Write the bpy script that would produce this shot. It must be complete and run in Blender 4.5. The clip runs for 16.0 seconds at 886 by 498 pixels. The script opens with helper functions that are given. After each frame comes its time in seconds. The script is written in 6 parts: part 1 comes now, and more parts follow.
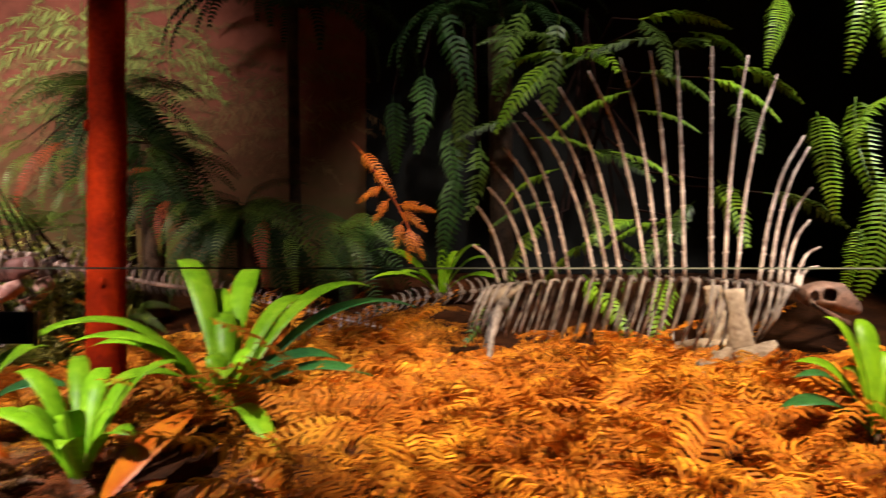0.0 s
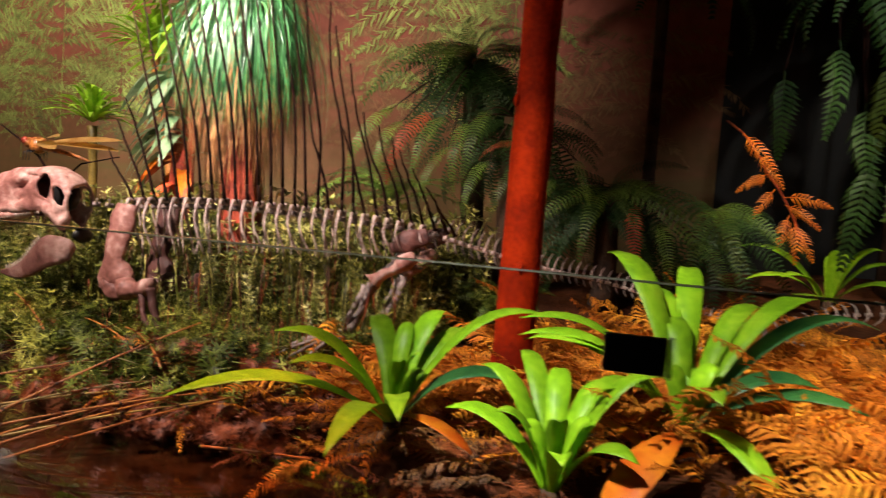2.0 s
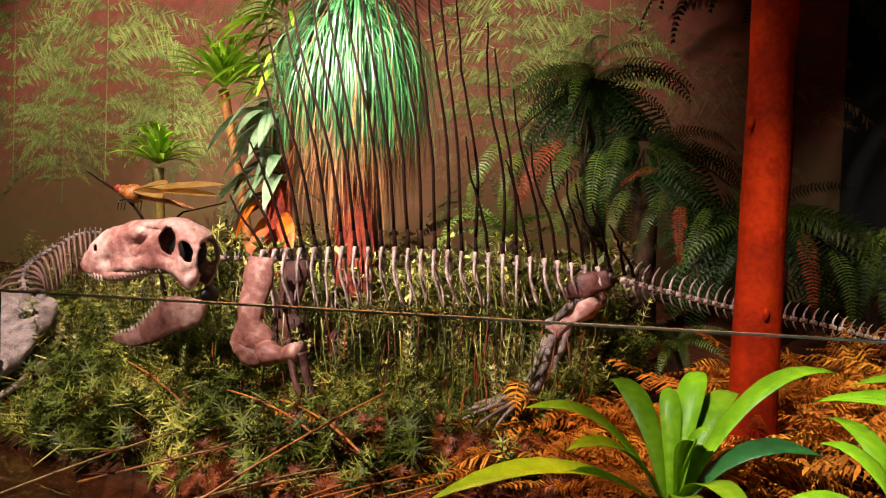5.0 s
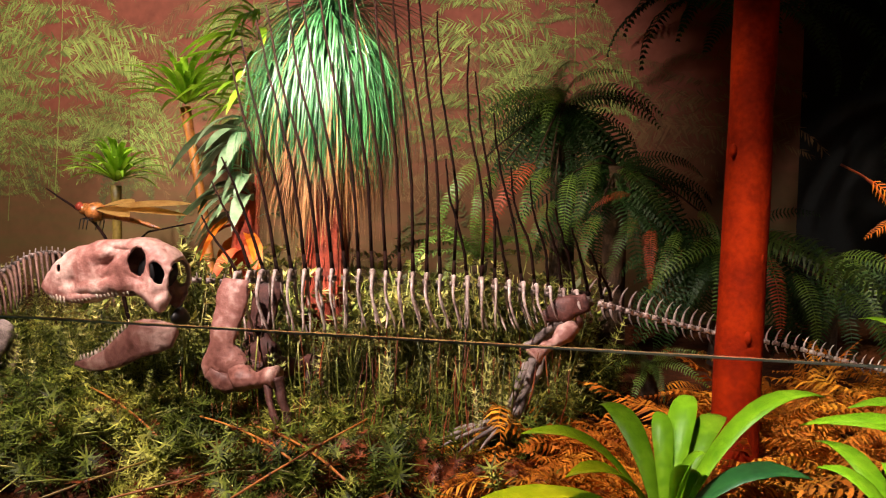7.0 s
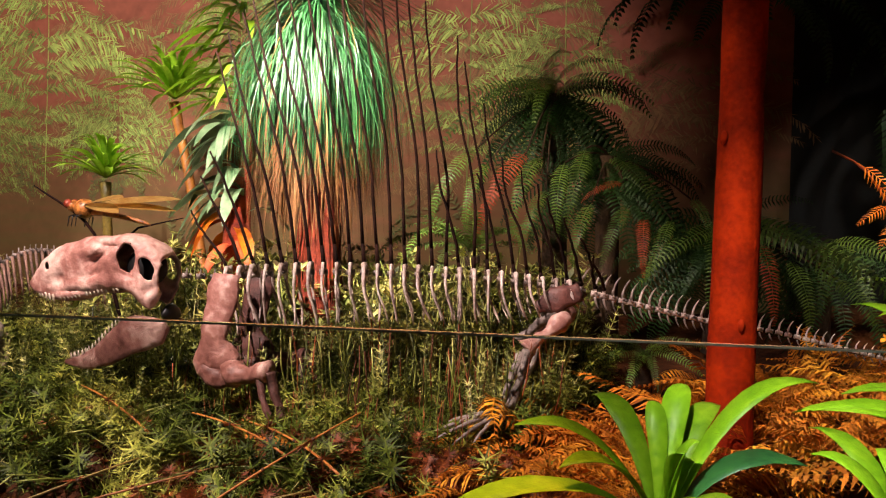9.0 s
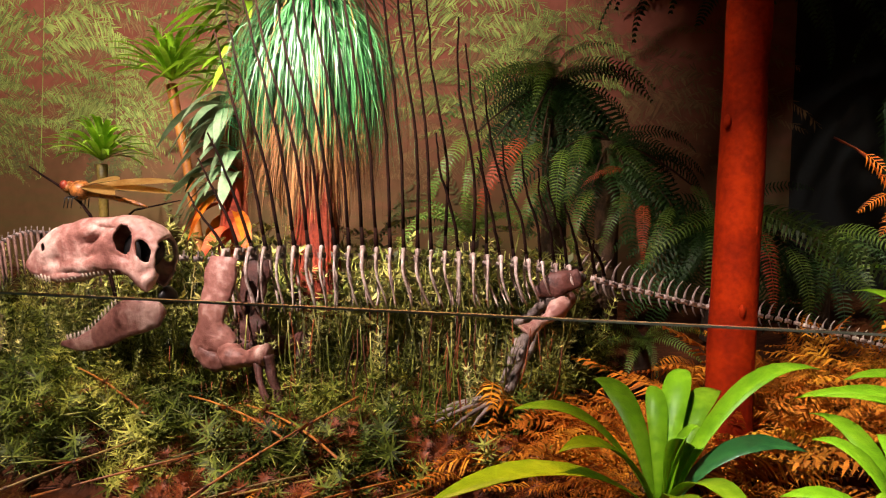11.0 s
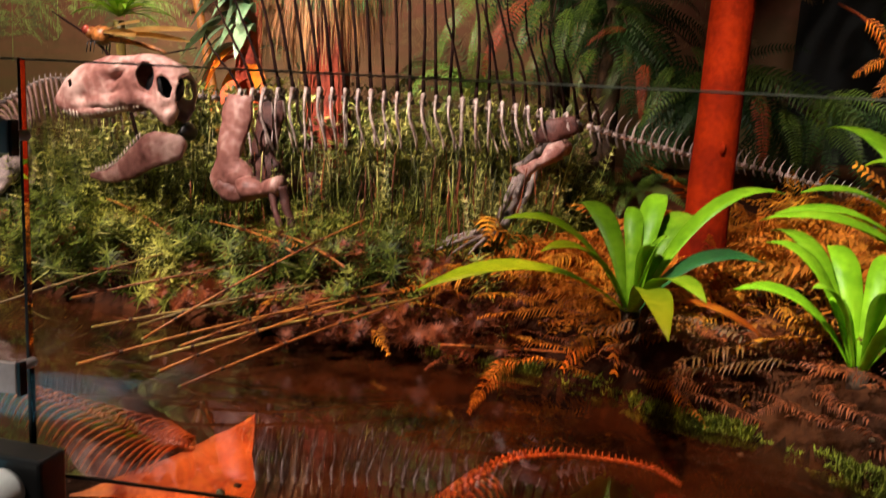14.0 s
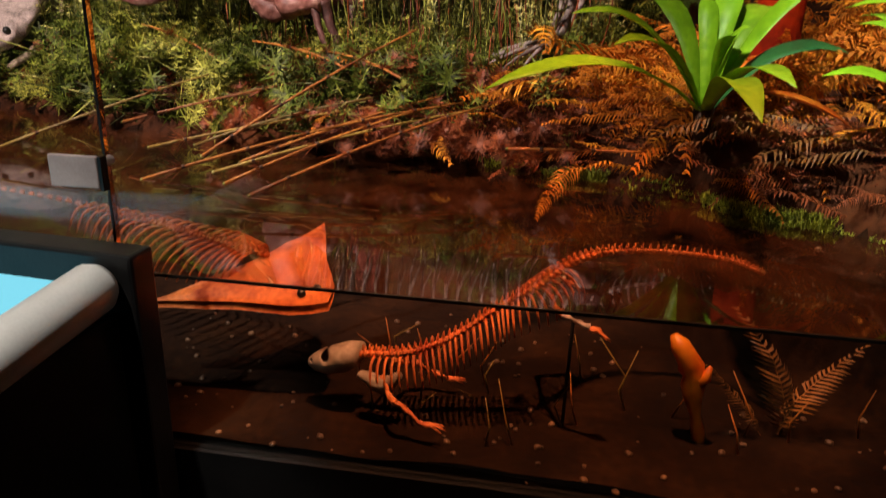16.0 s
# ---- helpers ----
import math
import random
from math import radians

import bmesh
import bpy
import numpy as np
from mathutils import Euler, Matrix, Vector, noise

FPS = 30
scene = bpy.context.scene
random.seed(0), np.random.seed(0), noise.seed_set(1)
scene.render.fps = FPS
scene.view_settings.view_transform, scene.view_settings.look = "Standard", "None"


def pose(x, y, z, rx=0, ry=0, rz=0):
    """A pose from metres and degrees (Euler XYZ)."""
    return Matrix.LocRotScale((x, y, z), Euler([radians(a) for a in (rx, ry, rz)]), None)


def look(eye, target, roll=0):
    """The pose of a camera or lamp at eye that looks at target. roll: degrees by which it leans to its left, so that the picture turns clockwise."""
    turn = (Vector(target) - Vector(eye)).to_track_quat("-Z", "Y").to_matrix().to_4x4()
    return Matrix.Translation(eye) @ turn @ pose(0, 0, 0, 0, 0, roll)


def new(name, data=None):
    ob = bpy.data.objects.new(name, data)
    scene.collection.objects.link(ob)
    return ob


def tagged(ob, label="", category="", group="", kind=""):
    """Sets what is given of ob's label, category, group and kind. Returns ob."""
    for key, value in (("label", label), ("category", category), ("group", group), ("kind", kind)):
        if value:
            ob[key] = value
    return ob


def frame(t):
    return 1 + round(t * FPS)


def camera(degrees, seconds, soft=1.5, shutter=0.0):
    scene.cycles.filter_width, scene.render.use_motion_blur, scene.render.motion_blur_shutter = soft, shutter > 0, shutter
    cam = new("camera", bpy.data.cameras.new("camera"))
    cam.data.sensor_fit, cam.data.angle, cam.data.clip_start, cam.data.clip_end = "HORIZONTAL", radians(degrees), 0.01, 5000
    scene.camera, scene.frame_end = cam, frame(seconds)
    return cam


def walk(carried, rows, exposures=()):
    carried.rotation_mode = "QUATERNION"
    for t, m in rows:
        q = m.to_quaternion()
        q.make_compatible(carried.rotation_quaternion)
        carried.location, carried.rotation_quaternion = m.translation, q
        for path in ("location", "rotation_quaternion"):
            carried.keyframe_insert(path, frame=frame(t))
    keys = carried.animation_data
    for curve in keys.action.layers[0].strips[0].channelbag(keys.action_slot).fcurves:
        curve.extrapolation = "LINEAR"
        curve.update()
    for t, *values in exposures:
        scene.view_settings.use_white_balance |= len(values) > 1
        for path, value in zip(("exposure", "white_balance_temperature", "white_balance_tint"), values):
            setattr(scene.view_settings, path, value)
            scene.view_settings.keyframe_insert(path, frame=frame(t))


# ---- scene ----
cam = camera(59.4, 16.0, soft=1.15, shutter=0.5)
PATH = [
    (0, (0.081, 0.08, 1.287), (0.012, 2.078, 1.256), 0.1),
    (0.5, (-0.104, 0.013, 1.292), (-0.325, 2.0, 1.233), 1.5),
    (1, (-0.242, 0.004, 1.303), (-0.666, 1.956, 1.205), 3.8),
    (1.5, (-0.378, 0.083, 1.307), (-0.911, 2.006, 1.179), 4.1),
    (2, (-0.538, 0.214, 1.328), (-1.166, 2.108, 1.198), 4.2),
    (2.5, (-0.727, 0.238, 1.326), (-1.416, 2.111, 1.207), 4.3),
    (3, (-0.94, 0.187, 1.341), (-1.613, 2.066, 1.218), 1.0),
    (3.5, (-1.067, 0.169, 1.333), (-1.665, 2.073, 1.204), 2.6),
    (4, (-1.134, 0.256, 1.341), (-1.744, 2.157, 1.23), 1.8),
    (4.2, (-1.145, 0.307, 1.344), (-1.775, 2.202, 1.244), 1.9),
    (6.3, (-1.352, 0.304, 1.357), (-1.815, 2.25, 1.328), 1.4),
    (6.5, (-1.339, 0.302, 1.353), (-1.802, 2.248, 1.332), 1.5),
    (7, (-1.334, 0.301, 1.353), (-1.78, 2.251, 1.343), 2.2),
    (7.5, (-1.326, 0.31, 1.354), (-1.765, 2.261, 1.348), 2.4),
    (8, (-1.329, 0.313, 1.351), (-1.763, 2.265, 1.349), 2.3),
    (8.5, (-1.331, 0.312, 1.347), (-1.762, 2.265, 1.34), 1.9),
    (9, (-1.328, 0.316, 1.349), (-1.76, 2.269, 1.322), 1.4),
    (11.5, (-1.343, 0.331, 1.335), (-1.765, 2.285, 1.26), 1.8),
    (12, (-1.354, 0.303, 1.322), (-1.764, 2.258, 1.224), 1.0),
    (12.5, (-1.374, 0.265, 1.286), (-1.751, 2.225, 1.156), 0.3),
    (13, (-1.333, 0.211, 1.259), (-1.683, 2.174, 1.099), 1.6),
    (13.5, (-1.272, 0.175, 1.216), (-1.667, 2.125, 1.02), 3.0),
    (14, (-1.263, 0.166, 1.18), (-1.699, 2.09, 0.856), 3.2),
    (14.5, (-1.314, 0.195, 1.131), (-1.792, 2.09, 0.707), 2.2),
    (15, (-1.349, 0.196, 1.107), (-1.838, 2.069, 0.603), 2.3),
    (15.5, (-1.349, 0.173, 1.087), (-1.819, 2.026, 0.5), 1.1),
    (16, (-1.357, 0.161, 1.067), (-1.811, 1.982, 0.375), 1.2),
]
walk(cam, [(t, look(eye, target, roll)) for t, eye, target, roll in PATH])

# ---- world and lights: a dark gallery with ceiling spots ----
world = bpy.data.worlds.new("gallery_dark")
scene.world = world
world.use_nodes = True
world.node_tree.nodes["Background"].inputs[0].default_value = (0.9, 0.75, 0.6, 1)
world.node_tree.nodes["Background"].inputs[1].default_value = 0.0006
scene.view_settings.exposure = 0.0


def spot(eye, target, watts, colour, cone=60, blend=0.6, radius=0.05):
    data = bpy.data.lights.new("ceiling_spot", "SPOT")
    data.energy, data.color = watts, colour
    data.spot_size, data.spot_blend, data.shadow_soft_size = radians(cone), blend, radius
    ob = new("ceiling_spot", data)
    ob.matrix_world = look(eye, target)
    return ob


WARM, NEUTRAL, ROSE, RED = (1.0, 0.80, 0.56), (1.0, 0.93, 0.84), (1.0, 0.80, 0.74), (1.0, 0.42, 0.2)
spot((0.9, 0.8, 3.2), (0.6, 2.05, 0.8), 680, WARM, 44)
spot((-1.7, 0.5, 3.2), (-0.65, 2.03, 1.1), 560, NEUTRAL, 31)
spot((-2.3, 1.6, 3.3), (-2.45, 3.05, 1.75), 880, NEUTRAL, 28)
spot((-3.1, 0.8, 3.2), (-2.6, 2.55, 1.0), 720, ROSE, 58)
spot((-3.9, 2.2, 3.3), (-4.0, 4.4, 1.8), 310, (1.0, 0.82, 0.70), 88)
spot((-3.5, 1.8, 3.3), (-3.55, 3.7, 1.8), 320, NEUTRAL, 36)
spot((-2.7, 1.3, 3.2), (-1.9, 3.3, 1.45), 240, WARM, 30)
spot((0.4, 1.6, 3.3), (0.25, 3.4, 1.8), 120, NEUTRAL, 40)
spot((-2.3, 2.9, 3.3), (-2.0, 4.4, 2.2), 140, (1.0, 0.80, 0.70), 60, 1.0)
spot((-2.2, 1.0, 3.2), (-1.05, 2.9, 1.1), 150, ROSE, 24)
spot((2.1, 1.4, 3.2), (1.4, 2.65, 1.7), 420, NEUTRAL, 38)
spot((-1.6, 1.25, 3.2), (-1.5, 1.42, 0.42), 430, RED, 29)
spot((-0.35, 1.9, 3.3), (-0.24, 3.57, 1.38), 260, WARM, 17)
spot((-1.5, 0.2, 3.2), (-0.95, 1.72, 0.52), 75, NEUTRAL, 20)
spot((-2.45, -0.3, 3.3), (-2.4, 0.85, 0.6), 300, NEUTRAL, 22)


# ---- materials ----
def material(name, low, high, rough=0.6, scale=8.0, fine=60.0, bump=0.25, spread=0.15, metal=0.0, third=None, glow=0.0,
             shine=0.5, island=False, detail=5.0):
    """Two or three colours mixed by coarse and fine noise, with relief; spread: how far pieces differ in brightness;
    glow: the share of light that passes through a leaf."""
    m = bpy.data.materials.new(name)
    m.use_nodes = True
    t = m.node_tree
    n, l = t.nodes, t.links
    b = n["Principled BSDF"]
    co = n.new("ShaderNodeTexCoord")
    big, small = n.new("ShaderNodeTexNoise"), n.new("ShaderNodeTexNoise")
    for tex, s, d in ((big, scale, detail), (small, fine, 3.0)):
        tex.inputs["Scale"].default_value, tex.inputs["Detail"].default_value = s, d
        l.new(co.outputs["Object"], tex.inputs["Vector"])
    mix = n.new("ShaderNodeMath")
    mix.operation = "MULTIPLY_ADD"
    l.new(small.outputs["Fac"], mix.inputs[0])
    mix.inputs[1].default_value = 0.45
    l.new(big.outputs["Fac"], mix.inputs[2])
    ramp = n.new("ShaderNodeValToRGB")
    ramp.color_ramp.elements[0].position, ramp.color_ramp.elements[1].position = 0.5, 0.92
    ramp.color_ramp.elements[0].color, ramp.color_ramp.elements[1].color = (*low, 1), (*high, 1)
    if third:
        e = ramp.color_ramp.elements.new(0.72)
        e.color = (*third, 1)
    l.new(mix.outputs[0], ramp.inputs[0])
    hsv = n.new("ShaderNodeHueSaturation")
    l.new(ramp.outputs[0], hsv.inputs["Color"])
    rnd = n.new("ShaderNodeNewGeometry" if island else "ShaderNodeObjectInfo")
    rng = n.new("ShaderNodeMapRange")
    rng.inputs["To Min"].default_value, rng.inputs["To Max"].default_value = 1 - spread, 1 + spread
    l.new(rnd.outputs["Random Per Island" if island else "Random"], rng.inputs["Value"])
    l.new(rng.outputs[0], hsv.inputs["Value"])
    l.new(hsv.outputs[0], b.inputs["Base Color"])
    b.inputs["Roughness"].default_value, b.inputs["Metallic"].default_value = rough, metal
    b.inputs["Specular IOR Level"].default_value = shine
    if bump:
        bp = n.new("ShaderNodeBump")
        bp.inputs["Strength"].default_value, bp.inputs["Distance"].default_value = bump, 0.01
        l.new(mix.outputs[0], bp.inputs["Height"])
        l.new(bp.outputs[0], b.inputs["Normal"])
    if glow:
        tr, mx = n.new("ShaderNodeBsdfTranslucent"), n.new("ShaderNodeMixShader")
        l.new(hsv.outputs[0], tr.inputs["Color"])
        mx.inputs[0].default_value = glow
        l.new(b.outputs[0], mx.inputs[1])
        l.new(tr.outputs[0], mx.inputs[2])
        l.new(mx.outputs[0], n["Material Output"].inputs["Surface"])
    return m


def clear(name, tint, ior, rough=0.0, ripple=0.0, scale=6.0, film=0.0):
    """A thin clear sheet: light goes straight through, and Fresnel sets the gloss; film: brown murk, also painted in
    for the mural's reflection.
    """
    m = bpy.data.materials.new(name)
    m.use_nodes = True
    t = m.node_tree
    n, l = t.nodes, t.links
    n.remove(n["Principled BSDF"])
    tr, gl, mx, fr = (n.new("ShaderNode" + k) for k in ("BsdfTransparent", "BsdfGlossy", "MixShader", "Fresnel"))
    tr.inputs[0].default_value = (*tint, 1)
    gl.inputs["Roughness"].default_value = rough
    fr.inputs["IOR"].default_value = ior
    if ripple:
        co, tex, bp = n.new("ShaderNodeTexCoord"), n.new("ShaderNodeTexNoise"), n.new("ShaderNodeBump")
        tex.inputs["Scale"].default_value = scale
        bp.inputs["Strength"].default_value, bp.inputs["Distance"].default_value = ripple, 0.02
        l.new(co.outputs["Object"], tex.inputs["Vector"])
        l.new(tex.outputs["Fac"], bp.inputs["Height"])
        l.new(bp.outputs[0], gl.inputs["Normal"])
    l.new(fr.outputs[0], mx.inputs[0])
    l.new(tr.outputs[0], mx.inputs[1])
    l.new(gl.outputs[0], mx.inputs[2])
    if film:
        df, m2 = n.new("ShaderNodeBsdfDiffuse"), n.new("ShaderNodeMixShader")
        co, tex, mp = n.new("ShaderNodeTexCoord"), n.new("ShaderNodeTexNoise"), n.new("ShaderNodeMapRange")
        tex.inputs["Scale"].default_value, tex.inputs["Detail"].default_value = 7.0, 8.0
        mp.inputs["From Min"].default_value, mp.inputs["From Max"].default_value = 0.35, 0.75
        mp.inputs["To Max"].default_value = film
        # one brown for the murk and for the wall mirrored in the water
        df.inputs[0].default_value = (0.20, 0.055, 0.016, 1)
        l.new(co.outputs["Object"], tex.inputs["Vector"])
        l.new(tex.outputs["Fac"], mp.inputs["Value"])
        l.new(mp.outputs[0], m2.inputs[0])
        l.new(tr.outputs[0], m2.inputs[1])
        l.new(df.outputs[0], m2.inputs[2])
        l.new(m2.outputs[0], mx.inputs[1])
    l.new(mx.outputs[0], n["Material Output"].inputs["Surface"])
    return m


BONE_PINK = material("pink_bone", (0.12, 0.035, 0.024), (0.66, 0.43, 0.36), 0.55, 7, 42, 1.0, 0.10, third=(0.34, 0.145, 0.115))
BONE_PALE = material("pale_bone", (0.13, 0.065, 0.05), (0.80, 0.64, 0.57), 0.65, 20, 120, 0.45, 0.15)
BONE_REDDISH = material("dark_reddish_bone", (0.03, 0.010, 0.008), (0.16, 0.058, 0.045), 0.6, 22, 120, 0.5, 0.2)
BONE_DARK = material("dark_brown_bone", (0.07, 0.035, 0.026), (0.30, 0.16, 0.12), 0.65, 25, 140, 0.4, 0.25)
BONE_GREY = material("grey_brown_bone", (0.06, 0.04, 0.034), (0.36, 0.28, 0.25), 0.65, 25, 140, 0.4, 0.18)
BONE_TAN = material("tan_bone", (0.10, 0.055, 0.035), (0.46, 0.35, 0.26), 0.7, 16, 100, 0.5, 0.10)
BONE_ORANGE = material("orange_bone", (0.34, 0.045, 0.008), (0.90, 0.26, 0.06), 0.6, 20, 120, 0.4, 0.15)
SPINE_DARK = material("dark_brown_spine", (0.006, 0.003, 0.0025), (0.028, 0.009, 0.006), 0.8, 30, 160, 0.4, 0.25, shine=0.1)
TOOTH = material("ivory_tooth", (0.35, 0.25, 0.18), (0.6, 0.5, 0.4), 0.4, 60, 200, 0.1, 0.1)
STRAP = material("strap_leaf_green", (0.17, 0.38, 0.010), (0.42, 0.70, 0.03), 0.42, 7, 55, 0.25, 0.30, shine=0.3, glow=0.25, third=(0.27, 0.54, 0.015))
# strap green darkened, to paint shade onto single leaves
STRAP_SHADE = material("shaded_strap_leaf", (0.02, 0.10, 0.03), (0.06, 0.22, 0.05), 0.35, 7, 55, 0.12, 0.15, glow=0.2)
GRASS = material("grass_tree_blade", (0.012, 0.085, 0.020), (0.10, 0.30, 0.10), 0.30, 3, 30, 0.05, 0.8, island=True, glow=0.12, shine=1.0)
GRASS_DRY = material("dry_grass_skirt", (0.16, 0.04, 0.01), (0.5, 0.24, 0.08), 0.6, 6, 50, 0.1, 0.4, island=True, glow=0.1)
FERN = material("fern_green", (0.035, 0.075, 0.007), (0.15, 0.25, 0.03), 0.5, 9, 60, 0.1, 0.4, glow=0.12)
# fern green darkened to stand for shade within and behind the ferns
FERN_SHADE = material("shade_green_fern", (0.008, 0.026, 0.007), (0.035, 0.085, 0.016), 0.55, 9, 60, 0.1, 0.3, glow=0.1, shine=0.3)
FERN_BRIGHT = material("fresh_green_fern", (0.13, 0.30, 0.010), (0.36, 0.58, 0.03), 0.45, 9, 60, 0.1, 0.3, glow=0.25)
FERN_RED = material("rust_red_dead_fern", (0.22, 0.02, 0.006), (0.62, 0.11, 0.03), 0.6, 9, 60, 0.1, 0.25, glow=0.15)
LITTER = material("amber_dead_frond", (0.30, 0.065, 0.004), (0.85, 0.36, 0.03), 0.6, 5, 45, 0.15, 0.45, third=(0.55, 0.17, 0.018), island=True, glow=0.12, shine=0.12)
LITTER_ONE = material("amber_fallen_frond", (0.36, 0.08, 0.004), (0.88, 0.40, 0.035), 0.6, 5, 45, 0.15, 0.4, third=(0.55, 0.17, 0.018), glow=0.12, shine=0.12)
DEAD_LEAF = material("orange_dead_leaf", (0.62, 0.08, 0.004), (0.90, 0.30, 0.015), 0.45, 9, 50, 0.2, 0.15, glow=0.2)
CARPET = material("feathery_green_carpet", (0.014, 0.026, 0.003), (0.50, 0.48, 0.09), 0.55, 4, 30, 0.0, 0.8, shine=0.2, third=(0.105, 0.135, 0.015), island=True, glow=0.2)
SHOOT = material("yellow_green_shoot", (0.04, 0.055, 0.008), (0.66, 0.58, 0.20), 0.45, 5, 40, 0.0, 0.85, third=(0.21, 0.23, 0.04), island=True, glow=0.2)
RUST_TUFT = material("rust_brown_tuft", (0.08, 0.014, 0.003), (0.36, 0.085, 0.018), 0.6, 6, 40, 0.0, 0.4, island=True, glow=0.15)
REED = material("dry_reed_stem", (0.19, 0.042, 0.006), (0.56, 0.21, 0.035), 0.5, 12, 80, 0.2, 0.3)
REED_GREEN = material("olive_reed_stem", (0.11, 0.06, 0.010), (0.40, 0.26, 0.05), 0.5, 12, 80, 0.2, 0.3)
NODE = material("dark_reed_joint", (0.03, 0.012, 0.006), (0.12, 0.05, 0.02), 0.7, 40, 120, 0.2, 0.2)
WOOD_RED = material("rust_red_bark", (0.13, 0.006, 0.0005), (0.40, 0.024, 0.001), 0.8, 7, 70, 0.6, 0.05, third=(0.25, 0.013, 0.0008), shine=0.08)
# amber frond colour darkened to brown, to stand for shade
BROWN_FROND = material("shaded_brown_frond", (0.05, 0.015, 0.003), (0.30, 0.12, 0.02), 0.6, 6, 45, 0.15, 0.35, glow=0.1)
TRUNK = material("brown_fibrous_trunk", (0.015, 0.008, 0.005), (0.09, 0.045, 0.022), 0.85, 14, 90, 0.8, 0.15)
TRUNK_RED = material("red_fibrous_trunk", (0.10, 0.008, 0.003), (0.44, 0.055, 0.016), 0.8, 14, 90, 0.8, 0.15)
# wet silt, its colour darkened for the unlit pool
SILT = material("unlit_wet_silt", (0.006, 0.003, 0.002), (0.030, 0.012, 0.005), 0.9, 6, 60, 0.8, 0.0, third=(0.014, 0.006, 0.003), shine=0.05)
SOIL = material("dark_red_soil", (0.018, 0.006, 0.003), (0.10, 0.030, 0.010), 0.9, 5, 60, 1.0, 0.0, third=(0.05, 0.016, 0.006), shine=0.1)
MOSS = material("yellow_green_moss", (0.09, 0.11, 0.004), (0.34, 0.38, 0.02), 0.8, 10, 90, 0.3, 0.4, island=True)
PEBBLE = material("wet_pebble", (0.02, 0.01, 0.006), (0.22, 0.11, 0.05), 0.5, 6, 60, 0.2, 0.6, island=True)
BROAD = material("grey_green_broad_leaf", (0.05, 0.12, 0.04), (0.24, 0.32, 0.18), 0.35, 8, 50, 0.1, 0.25, glow=0.2)
METAL = material("brushed_grey_metal", (0.36, 0.27, 0.25), (0.46, 0.36, 0.34), 0.6, 20, 220, 0.05, 0.05, metal=0.0)
BLACK = material("black_powder_coat", (0.003, 0.003, 0.003), (0.009, 0.008, 0.008), 0.45, 20, 250, 0.1, 0.0)
ALU = material("satin_aluminium", (0.72, 0.70, 0.67), (0.84, 0.82, 0.79), 0.32, 12, 200, 0.03, 0.0, metal=0.0)
CHARCOAL = material("charcoal_wall_paint", (0.004, 0.0036, 0.0034), (0.010, 0.009, 0.008), 0.85, 3, 60, 0.1, 0.0)
MURAL = material("red_brown_mural_paint", (0.14, 0.030, 0.016), (0.36, 0.105, 0.066), 0.8, 1.1, 14, 0.05, 0.0, third=(0.25, 0.064, 0.038), detail=8)
# olive washes brushed along the lower mural
_n, _l = MURAL.node_tree.nodes, MURAL.node_tree.links
_hsv = next(k for k in _n if k.bl_idname == "ShaderNodeHueSaturation")
_co, _map, _tex, _sep, _band, _mul, _mix = (_n.new("ShaderNode" + k) for k in ("TexCoord", "Mapping", "TexNoise", "SeparateXYZ", "MapRange", "Math", "MixRGB"))
_map.inputs["Scale"].default_value = (0.7, 1.0, 6.0)
_tex.inputs["Scale"].default_value, _tex.inputs["Detail"].default_value, _tex.inputs["Roughness"].default_value = 1.6, 9.0, 0.65
_l.new(_co.outputs["Object"], _map.inputs["Vector"])
_l.new(_map.outputs[0], _tex.inputs["Vector"])
_l.new(_co.outputs["Object"], _sep.inputs[0])
_l.new(_sep.outputs["Z"], _band.inputs["Value"])
for _k, _v in zip(("From Min", "From Max", "To Min", "To Max"), (2.2, 1.2, 0.1, 1.5)):
    _band.inputs[_k].default_value = _v
_mul.operation, _mul.use_clamp = "MULTIPLY", True
_l.new(_band.outputs[0], _mul.inputs[0])
_l.new(_tex.outputs["Fac"], _mul.inputs[1])
_mix.inputs["Color2"].default_value = (0.125, 0.105, 0.028, 1)
_l.new(_mul.outputs[0], _mix.inputs["Fac"])
_l.new(_hsv.outputs[0], _mix.inputs["Color1"])
_l.new(_mix.outputs[0], _n["Principled BSDF"].inputs["Base Color"])
PAINT_FAR = material("faded_painted_foliage", (0.20, 0.075, 0.035), (0.27, 0.17, 0.065), 0.8, 2.0, 20, 0.02, 0.3, island=True)
PAINT_NEAR = material("painted_green_foliage", (0.13, 0.13, 0.028), (0.36, 0.46, 0.11), 0.8, 2.0, 20, 0.02, 0.5, island=True)
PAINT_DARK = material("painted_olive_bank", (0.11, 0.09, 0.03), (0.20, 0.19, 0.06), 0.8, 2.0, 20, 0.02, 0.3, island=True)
FLY_BODY = material("dragonfly_shell", (0.03, 0.008, 0.004), (0.6, 0.22, 0.05), 0.35, 40, 160, 0.2, 0.1)
FLY_EYE = material("red_dragonfly_eye", (0.10, 0.012, 0.008), (0.45, 0.08, 0.04), 0.2, 60, 160, 0.05, 0.0)
FLY_WING = material("amber_wing", (0.40, 0.20, 0.04), (0.66, 0.42, 0.14), 0.3, 20, 120, 0.1, 0.1, glow=0.5)
GLASS = clear("clear_glass", (0.97, 0.98, 0.97), 1.35)
EDGE = material("polished_glass_edge", (0.22, 0.24, 0.18), (0.40, 0.42, 0.34), 0.12, 30, 90, 0.0, 0.0, shine=1.0)
WATER = clear("still_brown_water", (0.86, 0.74, 0.62), 2.1, 0.02, 0.03, 5.0, 0.28)

